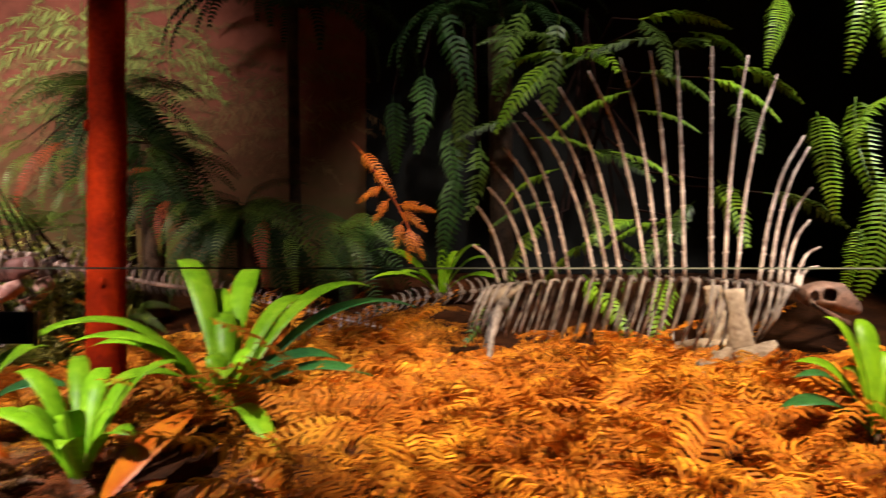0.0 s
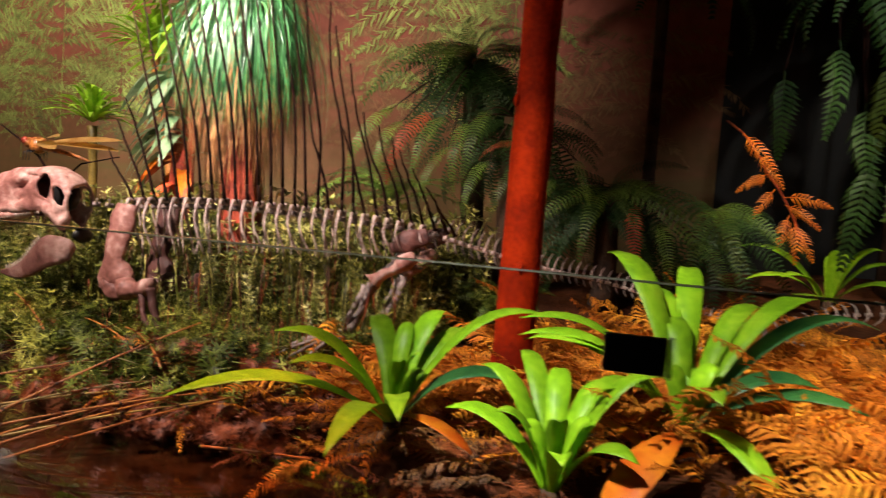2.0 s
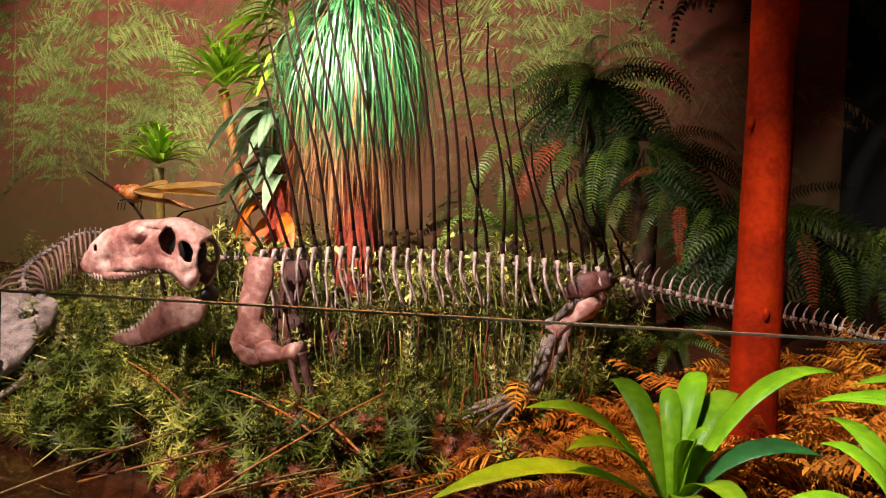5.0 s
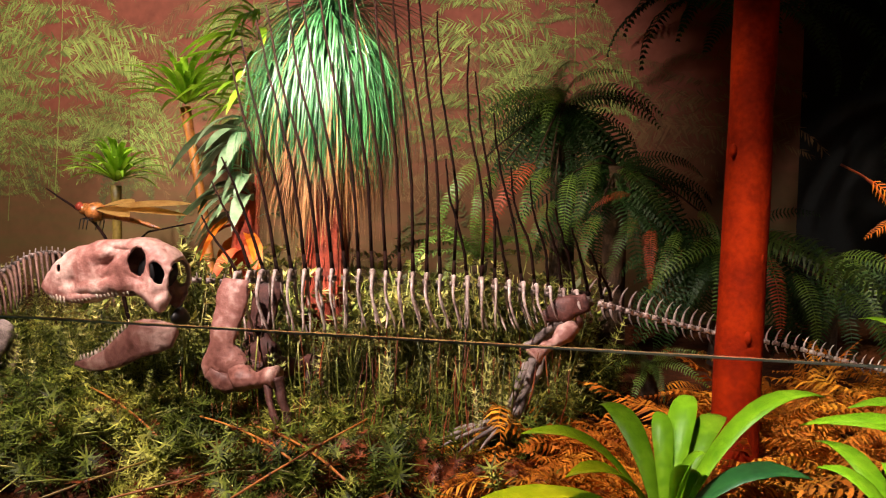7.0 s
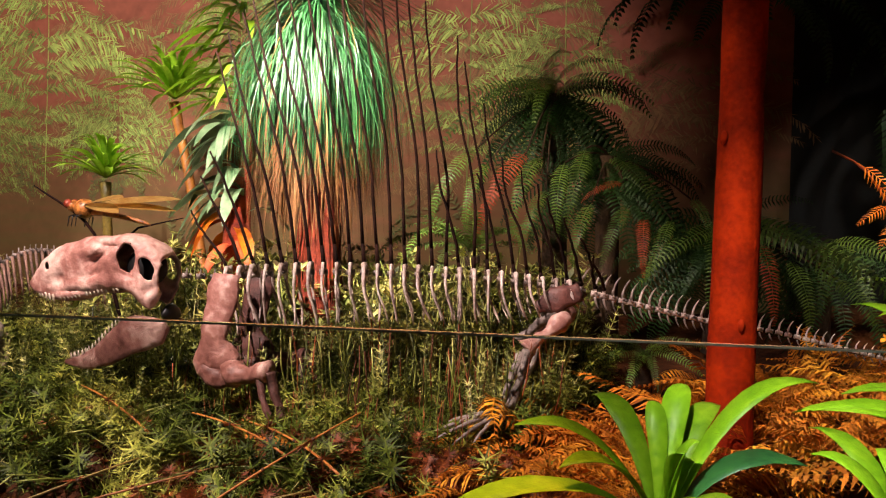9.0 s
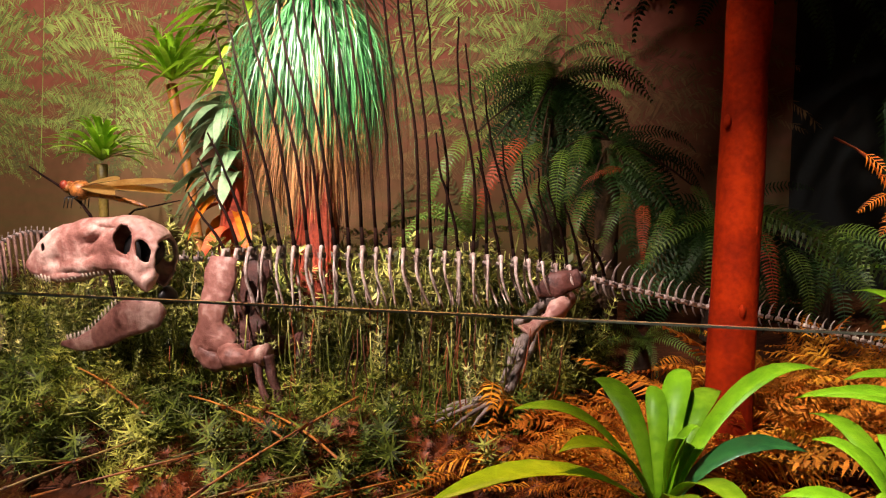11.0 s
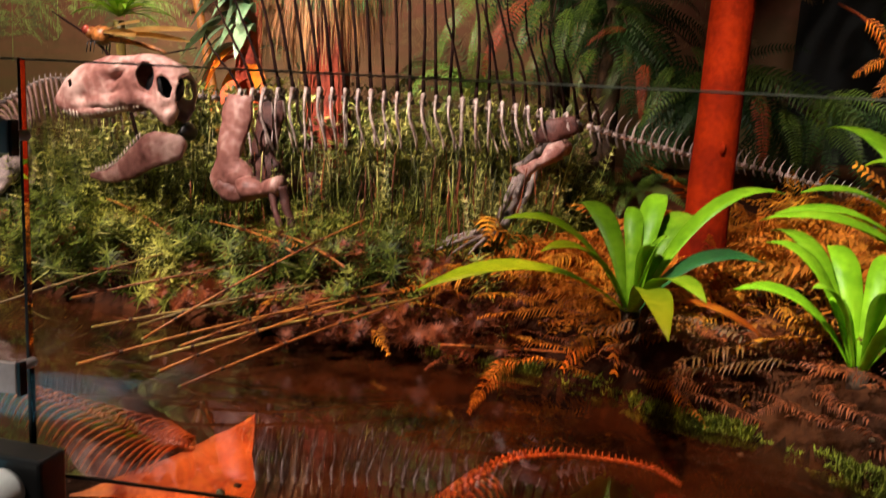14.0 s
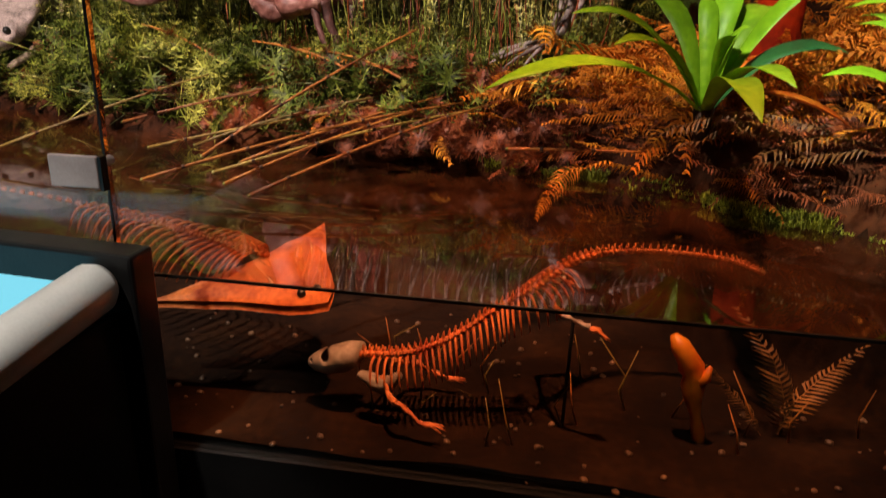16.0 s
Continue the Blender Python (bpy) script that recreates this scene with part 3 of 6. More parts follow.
# large sail-backed skeleton with an open jaw
sail = thing("sail_backed_skeleton", (-2.0, 2.6, 0.78), "large pinkish fossil skeleton with open jaws and tall dark sail spines", "skeleton")
line = curve([(-2.607, 2.47, 1.215), (-2.518, 2.53, 1.213), (-2.338, 2.57, 1.228), (-2.171, 2.62, 1.236), (-2.002, 2.67, 1.234), (-1.828, 2.71, 1.229), (-1.654, 2.75, 1.219),
              (-1.514, 2.78, 1.203), (-1.409, 2.80, 1.190), (-1.25, 2.83, 1.155), (-1.042, 2.86, 1.112), (-0.838, 2.88, 1.085), (-0.669, 2.90, 1.048), (-0.554, 2.91, 1.024), (-0.40, 2.93, 0.985), (-0.2, 2.95, 0.94)], 500)
# vertebrae sit 4 cm apart in the trunk and closer along the tail
TRUNK_COUNT, spaced, gone = 30, [line[0]], 0.0
for p, q in zip(line, line[1:]):
    gone += (q - p).length
    if gone >= (0.0405 if len(spaced) <= 30 else 0.027 - 0.00015 * (len(spaced) - 30)):
        spaced.append(q)
        gone = 0.0
line = spaced
LAST = len(line) - 1
rr = random.Random(11)
for i, p in enumerate(line):
    d = line[min(i + 1, LAST)] - line[max(i - 1, 0)]
    sd = side_of(d)
    size = 0.0165 if i < TRUNK_COUNT else 0.0165 * (1 - 0.6 * (i - TRUNK_COUNT) / (LAST - TRUNK_COUNT))
    vertebra(p, d, size, sd).make("vertebra", BONE_GREY if i < TRUNK_COUNT else BONE_PALE, sail)
    if i < 3:
        continue
    up = V3((0, 0, 1))
    if i < TRUNK_COUNT - 1:
        s = (i - 3) / (TRUNK_COUNT - 4)
        ln = 0.205 * (1 - 0.35 * s) if s < 0.75 else 0.205 * 0.74 * (1 - 2.6 * (s - 0.75))
        for sgn in (1, -1):
            q = p + sd * sgn * 0.010 + up * 0.018
            k, skew = rr.uniform(0.8, 1.15), d.normalized() * rr.uniform(-0.012, 0.016)
            out = sd * sgn * rr.uniform(0.048, 0.066)
            pts = curve([q, q + out * 0.6 + up * 0.008, q + out * 1.15 - up * ln * 0.35, q + out * 1.0 - up * ln * 0.75 + d.normalized() * 0.012 + skew, q + out * 0.62 - up * ln + d.normalized() * (0.018 + rr.uniform(-.01, .01)) + skew * 1.6], 10)
            G().tube(pts, [w * k for w in (0.0078, 0.0092, 0.0072, 0.0056, 0.0048, 0.0044, 0.0042, 0.0040, 0.0034, 0.0022)], 7).make("rib", BONE_PALE, sail)
    else:
        k = 1 - (i - TRUNK_COUNT + 1) / (LAST - TRUNK_COUNT + 2)
        h = 0.065 * k + 0.012
        G().tube(bez(p + up * 0.01, p + up * h * 0.6, p + up * h + d.normalized() * h * 0.32, 6), [0.0042 * k + 0.0015, 0.0036 * k + 0.0013, 0.003 * k + 0.001, 0.0026 * k + 0.001, 0.002 * k + 0.0006, 0.0009], 5).make("tail_spine", BONE_PALE, sail)
        G().tube(bez(p - up * 0.008, p - up * h * 0.35, p - up * h * 0.6 + d.normalized() * h * 0.2, 5), [0.003 * k + 0.0015, 0.003 * k + 0.001, 0.0025 * k + 0.001, 0.002 * k + 0.0006, 0.001], 5).make("chevron", BONE_GREY, sail)
# sail spines fan out: lean back over the neck and rise highest over the middle of the trunk
SAIL_X = [-2.66, -2.63, -2.60, -2.585, -2.55, -2.50, -2.47, -2.41, -2.37, -2.32, -2.265, -2.20, -2.13, -2.07, -2.025, -1.99, -1.915, -1.87, -1.815, -1.79, -1.745, -1.73, -1.67, -1.61, -1.56, -1.53, -1.48, -1.43, -1.39]
SAIL_Z = [1.42, 1.53, 1.61, 1.93, 1.99, 2.05, 2.10, 2.16, 2.2, 2.23, 2.26, 2.28, 2.28, 2.27, 2.25, 2.2, 2.075, 1.62, 1.97, 1.89, 1.55, 1.765, 1.60, 1.56, 1.52, 1.48, 1.42, 1.36, 1.31]
for i, (x, z) in enumerate(zip(SAIL_X, SAIL_Z)):
    p = line[i + 3 if i < 27 else i + 3] + V3((0, 0, 0.02))
    tip = V3((x, 2.6 + 0.35 * (p.y - 2.6), z))
    h = (tip - p).length
    pts = curve([p, p.lerp(tip, 0.35) + V3((0.02 * h * (1 if x < p.x else -1) + rr.uniform(-.01, .01) * h, 0, 0)), p.lerp(tip, 0.7) + V3((rr.uniform(-.012, .012), 0, 0)), tip], 16)
    pts = [q + V3((noise.noise(V3((i * 3.1, k * 0.6, 0))), 0, 0)) * 0.005 * min(1, k / 5) for k, q in enumerate(pts)]
    spine = G().tube(pts[:2], [0.0075, 0.0056], 6).make("spine_root", SPINE_DARK, sail, "dark root of a sail spine")
    G().tube(pts[1:], [0.0056 - 0.0028 * k / 14 for k in range(15)], 6).make("sail_spine", SPINE_DARK, sail, "thin dark sail spine")
# skull
rows = [(-3.090, 2.43, 1.166, 1.192, 0.014), (-3.066, 2.43, 1.154, 1.226, 0.030), (-3.030, 2.43, 1.142, 1.256, 0.038), (-2.996, 2.43, 1.136, 1.278, 0.042), (-2.955, 2.43, 1.137, 1.297, 0.046), (-2.885, 2.43, 1.147, 1.319, 0.052),
        (-2.795, 2.43, 1.166, 1.331, 0.060), (-2.735, 2.43, 1.171, 1.332, 0.064), (-2.700, 2.43, 1.148, 1.329, 0.066), (-2.665, 2.43, 1.126, 1.320, 0.066), (-2.635, 2.43, 1.112, 1.306, 0.064), (-2.612, 2.43, 1.135, 1.284, 0.060), (-2.600, 2.43, 1.165, 1.262, 0.056)]
rows = [(-3.108 + (x + 3.09) * 0.955, *q) for x, *q in rows]
holes = [(-2.743, 1.268, 0.033, 0.043, 0.12), (-2.677, 1.238, 0.022, 0.034, 0.5), (-3.032, 1.231, 0.011, 0.009, 0.3), (-2.640, 1.268, 0.006, 0.018, 0.1)]
def sculpt(g, dents):
    """Presses hollows into (or raises ridges on) both sides of a skull: x, z, half length, half height, tilt, depth."""
    for x, z, a, b, tilt, deep in dents:
        c, s = math.cos(tilt), math.sin(tilt)
        for i, p in enumerate(g.v):
            u, w = ((p[0] - x) * c + (p[2] - z) * s) / a, (-(p[0] - x) * s + (p[2] - z) * c) / b
            k = 1.8 * deep * math.exp(-(u * u + w * w))
            g.v[i] = (p[0], p[1] + math.copysign(k, 2.43 - p[1]), p[2])
    return g


DENTS = [(-2.86, 1.262, 0.055, 0.016, 0.35, 0.016), (-2.87, 1.215, 0.060, 0.014, 0.1, 0.010), (-2.99, 1.195, 0.030, 0.030, 0.0, -0.010), (-2.80, 1.300, 0.06, 0.010, -0.1, -0.008),
         (-2.74, 1.215, 0.04, 0.012, -0.3, -0.009), (-2.665, 1.185, 0.03, 0.02, 0.4, 0.010), (-2.64, 1.14, 0.02, 0.025, 0.0, -0.008), (-2.93, 1.165, 0.06, 0.008, 0.1, -0.006)]
skull = thick(roughen(roughen(sculpt(pierced(rows, holes, 60, 90, 0.5, -2.80), DENTS), 0.009, 13), 0.003, 45).make("skull", BONE_PINK, sail, "pinkish skull with deep eye openings"), 0.007)
# added black ball fills the skull, so its openings read as shaded
G().ball((-2.715, 2.43, 1.24), (0.068, 0.036, 0.060), n=12, k=8).make("braincase", BLACK, skull, "black filler for the shade inside the skull")
for sgn in (-1, 1):
    for i in range(22):
        x = -3.073 + 0.0138 * i
        w = float(np.interp(x, [r[0] for r in rows], [r[4] for r in rows])) * 0.8
        z = float(np.interp(x, [r[0] for r in rows], [r[2] for r in rows])) + 0.012
        ln = 0.026 if i < 5 else 0.017
        if i % 7 != 5:
            G().tube([(x, 2.43 + sgn * w, z), (x + 0.002, 2.43 + sgn * w, z - ln * 0.6), (x + 0.006, 2.43 + sgn * w, z - ln)], [0.0045, 0.0035, 0.0006], 5).make("tooth", TOOTH, skull)
# lower jaw: two flat rami that meet at the chin
jaw_top = [(-2.992, 0.945), (-2.94, 0.958), (-2.885, 0.985), (-2.80, 1.055), (-2.76, 1.085), (-2.717, 1.099), (-2.662, 1.097), (-2.619, 1.090), (-2.606, 1.075)]
jaw_low = [(-2.988, 0.928), (-2.94, 0.917), (-2.885, 0.922), (-2.80, 0.944), (-2.76, 0.962), (-2.717, 0.983), (-2.662, 1.000), (-2.619, 1.020), (-2.604, 1.050)]
jaw = G()
for sgn in (-1, 1):
    rows2 = []
    for (x, z1), (x2, z0) in zip(jaw_top, jaw_low):
        off = 2.44 + sgn * (0.006 + 0.068 * ease(x, -2.99, -2.68))
        rows2.append(((x + x2) / 2, off, z0, z1, 0.013))
    loft(jaw, rows2, 14)
jaw = roughen(jaw, 0.003, 35).make("lower_jaw", BONE_PINK, sail, "open pinkish lower jaw")
for sgn in (-1, 1):
    for i in range(15):
        x = -2.975 + 0.0145 * i
        z = float(np.interp(x, [p[0] for p in jaw_top], [p[1] for p in jaw_top])) - 0.004
        y = 2.44 + sgn * (0.006 + 0.068 * ease(x, -2.99, -2.68))
        G().tube([(x, y, z), (x - 0.004, y, z + 0.012), (x - 0.004, y, z + 0.021)], [0.004, 0.003, 0.0005], 5).make("tooth", TOOTH, jaw)
G().ball((-2.645, 2.45, 1.10), (0.018, 0.045, 0.028), n=10, k=7, rough=0.3).make("jaw_mount", BLACK, sail, "black lump at the jaw hinge")
# shoulder girdles and arms
for sgn, dy in ((-1, 0.0), (1, 0.24)):
    # far girdle and upper arm coloured darker, to sink into shade
    ARM_BONE = BONE_PINK if sgn < 0 else BONE_REDDISH
    limb(sail, "shoulder_blade", [(-2.474, 2.47 + dy, 1.225), (-2.478, 2.46 + dy, 1.17), (-2.486, 2.45 + dy, 1.10), (-2.500, 2.445 + dy, 1.03), (-2.492, 2.45 + dy, 0.975), (-2.488, 2.455 + dy, 0.93), (-2.486, 2.465 + dy, 0.90)], [0.044, 0.052, 0.046, 0.044, 0.080, 0.070, 0.028], ARM_BONE, 0.40, (0, 1, 0))
    limb(sail, "collar_plate", [(-2.53, 2.44 + dy, 0.945), (-2.47, 2.43 + dy, 0.915), (-2.42, 2.44 + dy, 0.925)], [0.026, 0.032, 0.014], ARM_BONE, 0.7, (0, 1, 0))
    k = dy * 1.25
    limb(sail, "upper_arm", [(-2.435, 2.43 + dy, 0.945), (-2.405, 2.41 + dy, 0.935), (-2.36, 2.395 + k, 0.938), (-2.315, 2.385 + k, 0.950), (-2.285, 2.38 + k, 0.955)], [0.030, 0.040, 0.022, 0.030, 0.036], ARM_BONE)
    limb(sail, "forearm", [(-2.285, 2.38 + k, 0.95), (-2.262, 2.375 + k, 0.885), (-2.232, 2.37 + k, 0.815)], [0.020, 0.012, 0.014], BONE_REDDISH)
    limb(sail, "forearm", [(-2.312, 2.375 + k, 0.935), (-2.292, 2.355 + k, 0.875), (-2.255, 2.345 + k, 0.81)], [0.015, 0.009, 0.011], BONE_REDDISH)
    foot(sail, (-2.245, 2.35 + k, 0.805), [(-2.31, 2.31 + k, 0.77), (-2.28, 2.27 + k, 0.77), (-2.24, 2.26 + k, 0.77), (-2.19, 2.27 + k, 0.77), (-2.16, 2.31 + k, 0.77)], BONE_REDDISH)
# hips and hind legs
for dy in (0.0, 0.20):
    limb(sail, "hip_blade", [(-1.56, 2.725 + dy, 1.140), (-1.50, 2.715 + dy, 1.168), (-1.425, 2.725 + dy, 1.195)], [0.018, 0.040, 0.026], BONE_REDDISH, 0.4, (0, 1, 0))
    limb(sail, "pubis", [(-1.50, 2.73 + dy, 1.14), (-1.55, 2.76 + dy, 1.09), (-1.62, 2.77 + dy, 1.035)], [0.024, 0.016, 0.014], BONE_GREY)
    k = dy * 1.5
    limb(sail, "thigh", [(-1.465, 2.70 + dy, 1.118), (-1.49, 2.675 + dy, 1.098), (-1.525, 2.65 + k, 1.068), (-1.56, 2.62 + k, 1.045), (-1.575, 2.61 + k, 1.030)], [0.024, 0.031, 0.015, 0.019, 0.029], BONE_PINK)
    limb(sail, "shin", [(-1.570, 2.605 + k, 1.025), (-1.585, 2.57 + k, 0.95), (-1.612, 2.53 + k, 0.868)], [0.020, 0.011, 0.017], BONE_GREY)
    limb(sail, "shin", [(-1.590, 2.60 + k, 1.015), (-1.615, 2.56 + k, 0.94), (-1.638, 2.525 + k, 0.862)], [0.015, 0.009, 0.013], BONE_GREY)
    foot(sail, (-1.622, 2.52 + k, 0.862), [(-1.805, 2.50 + k, 0.812), (-1.825, 2.46 + k, 0.795), (-1.805, 2.41 + k, 0.790), (-1.745, 2.37 + k, 0.790), (-1.690, 2.39 + k, 0.795)], BONE_GREY, 0.0085)

# smaller long-spined skeleton with knobbed sail
knob = thing("knob_spined_skeleton", (0.6, 2.55, 0.85), "smaller grey-brown fossil skeleton with a fan of knobbed sail spines", "skeleton")
line = curve([(-0.62, 2.72, 0.90), (-0.455, 2.75, 0.948), (-0.299, 2.75, 1.008), (-0.181, 2.74, 1.058), (-0.063, 2.72, 1.083), (0.109, 2.68, 1.108), (0.202, 2.66, 1.125), (0.385, 2.62, 1.144), (0.565, 2.59, 1.150),
              (0.74, 2.56, 1.150), (0.915, 2.54, 1.143), (1.051, 2.52, 1.133), (1.105, 2.50, 1.12)], 55)
first = 24
for i, p in enumerate(line):
    d = line[min(i + 1, 54)] - line[max(i - 1, 0)]
    sd = side_of(d)
    size = 0.0125 if i >= first else 0.004 + 0.0085 * i / first
    vertebra(p, d, size, sd).make("vertebra", BONE_GREY, knob)
    up, dn = V3((0, 0, 1)), d.normalized()
    if first + 1 <= i < 53:
        s = (i - first) / 29
        ln = 0.20 * min(1, 0.55 + 1.6 * s) if s < 0.8 else 0.20 * (1 - 2.8 * (s - 0.8))
        for sgn in (1, -1):
            q = p + sd * sgn * 0.011
            out = sd * sgn * 0.10
            pts = curve([q, q + out * 0.7 + up * 0.004 - dn * 0.01, q + out * 1.2 - up * ln * 0.45 - dn * 0.035, q + out * 0.95 - up * ln * 0.85 - dn * 0.06, q + out * 0.5 - up * ln - dn * 0.065], 10)
            G().tube(pts, [0.0055, 0.006, 0.0055, 0.005, 0.0045, 0.0045, 0.004, 0.0035, 0.003, 0.002], 6).make("rib", BONE_GREY, knob)
    elif 2 < i <= first:
        h = 0.012 + 0.035 * i / first
        G().tube(bez(p, p + up * h * 0.7, p + up * h - dn * h * 0.6, 5), [0.004, 0.0035, 0.003, 0.002, 0.001], 5).make("tail_spine", BONE_GREY, knob)
        G().tube(bez(p, p - up * h * 0.5, p - up * h * 0.8 - dn * h * 0.6, 5), [0.004, 0.003, 0.0025, 0.002, 0.001], 5).make("chevron", BONE_GREY, knob)
FAN_X = [0.091, 0.103, 0.139, 0.151, 0.187, 0.220, 0.254, 0.296, 0.366, 0.461, 0.561, 0.657, 0.740, 0.853, 0.967, 1.059, 1.146, 1.162, 1.170, 1.166, 1.198, 1.194]
FAN_Z = [1.262, 1.387, 1.449, 1.530, 1.582, 1.658, 1.690, 1.729, 1.770, 1.822, 1.863, 1.885, 1.885, 1.898, 1.868, 1.808, 1.613, 1.576, 1.447, 1.343, 1.257, 1.195]
rr = random.Random(3)
for i, (x, z) in enumerate(zip(FAN_X, FAN_Z)):
    p = line[int(round(first + 2 + i * 27 / 21))] + V3((0, 0, 0.012))
    tip = V3((x, 2.6, z))
    bow = (p.x - x) * 0.30
    pts = curve([p, p.lerp(tip, 0.35) + V3((bow * 0.45, 0, abs(bow) * 0.30)), p.lerp(tip, 0.7) + V3((bow * 0.48, 0, abs(bow) * 0.40)), tip], 18)
    h = (tip - p).length
    spine = G().tube(pts, [0.0062 - 0.0022 * k / 17 for k in range(18)], 7).make("sail_spine", BONE_PALE, knob, "knobbed bony sail spine")
    for k in range(max(2, int(h / 0.045))):
        s = (k + 0.7) * 0.045 / h
        if s < 0.97:
            j = s * 17
            q = pts[int(j)].lerp(pts[min(17, int(j) + 1)], j - int(j))
            r = 0.0072 - 0.002 * s
            G().tube([q - V3((r * rr.uniform(.9, 1.5), 0, 0.001)), q, q + V3((r * rr.uniform(.9, 1.5), 0, 0.002))], [0.0022, 0.0050, 0.0022], 5).make("crossbar", BONE_PALE, spine)
rows = [(1.262, 2.48, 1.060, 1.080, 0.012), (1.245, 2.48, 1.055, 1.105, 0.026), (1.21, 2.48, 1.062, 1.143, 0.038), (1.17, 2.48, 1.070, 1.150, 0.045), (1.139, 2.48, 1.075, 1.148, 0.048), (1.11, 2.48, 1.085, 1.140, 0.046), (1.092, 2.48, 1.098, 1.130, 0.040)]
skull = thick(roughen(pierced(rows[::-1], [(1.155, 1.116, 0.024, 0.017, 0), (1.112, 1.112, 0.012, 0.015, 0), (1.242, 1.085, 0.006, 0.006, 0)], 36, 44), 0.002, 40).make("skull", BONE_DARK, knob, "small grey-brown skull"), 0.005)
jw = G()
for sgn in (-1, 1):
    loft(jw, [(x, 2.48 + sgn * w, z - 0.008, z + 0.008, 0.006) for x, z, w in ((1.098, 1.092, 0.040), (1.14, 1.068, 0.040), (1.19, 1.045, 0.030), (1.232, 1.026, 0.010))], 10)
jw.make("lower_jaw", BONE_DARK, knob)
for dy in (0.0, 0.2):
    limb(knob, "shoulder_blade", [(0.868, 2.43 + dy, 1.132), (0.876, 2.415 + dy, 1.06), (0.885, 2.41 + dy, 0.985), (0.885, 2.42 + dy, 0.93)], [0.030, 0.026, 0.040, 0.046], BONE_TAN, 0.36, (0, 1, 0))
    limb(knob, "collar_plate", [(0.80, 2.40 + dy, 0.935), (0.88, 2.40 + dy, 0.925), (0.955, 2.41 + dy, 0.95), (0.995, 2.42 + dy, 0.978)], [0.018, 0.036, 0.030, 0.008], BONE_TAN, 0.6, (0, 1, 0))
    k = dy * 1.6
    limb(knob, "upper_arm", [(0.84, 2.38 + dy, 0.945), (0.78, 2.33 + k, 0.93), (0.735, 2.28 + k, 0.925)], [0.024, 0.015, 0.020], BONE_TAN)
    limb(knob, "forearm", [(0.735, 2.28 + k, 0.925), (0.725, 2.24 + k, 0.885), (0.71, 2.20 + k, 0.855)], [0.015, 0.010, 0.012], BONE_GREY)
    foot(knob, (0.71, 2.19 + k, 0.865), [(0.64, 2.13 + k, 0.845), (0.66, 2.08 + k, 0.845), (0.70, 2.05 + k, 0.845), (0.74, 2.06 + k, 0.845), (0.77, 2.10 + k, 0.845)], BONE_GREY, 0.0055)
    limb(knob, "hip_blade", [(0.12, 2.62 + dy * 0.6, 1.07), (0.18, 2.61 + dy * 0.6, 1.10), (0.25, 2.62 + dy * 0.6, 1.12)], [0.016, 0.026, 0.014], BONE_TAN, 0.5, (0, 1, 0))
    limb(knob, "thigh", [(0.19, 2.60 + dy * 0.6, 1.075), (0.175, 2.55 + k, 1.06), (0.165, 2.48 + k, 1.045)], [0.020, 0.013, 0.018], BONE_GREY)
    limb(knob, "shin", [(0.165, 2.48 + k, 1.045), (0.15, 2.45 + k, 0.97), (0.135, 2.42 + k, 0.90)], [0.014, 0.009, 0.012], BONE_GREY)
    foot(knob, (0.13, 2.41 + k, 0.89), [(0.05, 2.38 + k, 0.86), (0.06, 2.34 + k, 0.855), (0.09, 2.32 + k, 0.855), (0.13, 2.31 + k, 0.855), (0.165, 2.33 + k, 0.855)], BONE_GREY, 0.0055)


# ---- plants ----
def strap_plant(base, tips, label, wide=0.030, mat=STRAP, extra=3, seed=1, darks=()):
    """A rosette of strap leaves that spring from one crown; tips are set off from the base; darks: leaves coloured as
    if in shade.
    """
    r = random.Random(seed)
    b = V3(base)
    plant = thing("strap_leaf_plant", base, label, "plant", "strap leaf plants")
    G().tube([b - V3((0, 0, 0.06)), b + V3((0, 0, 0.015))], [0.014, 0.024], 8).make("crown", TRUNK, plant)
    full = list(tips) + [(0.07 * math.cos(a), 0.08 * math.sin(a), 0.13 + 0.06 * r.random()) for a in (r.uniform(0, 6.28) for _ in range(extra))]
    for i, t in enumerate(full):
        t = V3(t)
        flat = V3((t.x, t.y, 0))
        up = max(t.z, 0.0)
        c = b + flat * 0.45 + V3((0, 0, up * 0.85 + 0.20 * flat.length + 0.02))
        pts = bez(b + flat.normalized() * 0.008, c, b + t, 13)
        w = wide * r.uniform(0.85, 1.1) * (0.85 if flat.length < 0.16 else 1.0)
        ws = [w * k for k in (0.36, 0.44, 0.54, 0.66, 0.78, 0.88, 0.96, 1.0, 0.96, 0.84, 0.63, 0.34, 0.02)]
        face = V3((-flat.x, -flat.y - 0.12, 0.45))
        g = G().leaf(pts, ws, 0.22, face)
        g.v = [tuple(V3(p) + V3((0, 0, 0.0025 * noise.noise(V3(p) * 25 + V3((i, 0, 0)))))) for p in g.v]
        ob = g.make("leaf", STRAP_SHADE if i in darks else mat, plant)
        md = ob.modifiers.new("thickness", "SOLIDIFY")
        md.thickness = 0.0012
    return plant


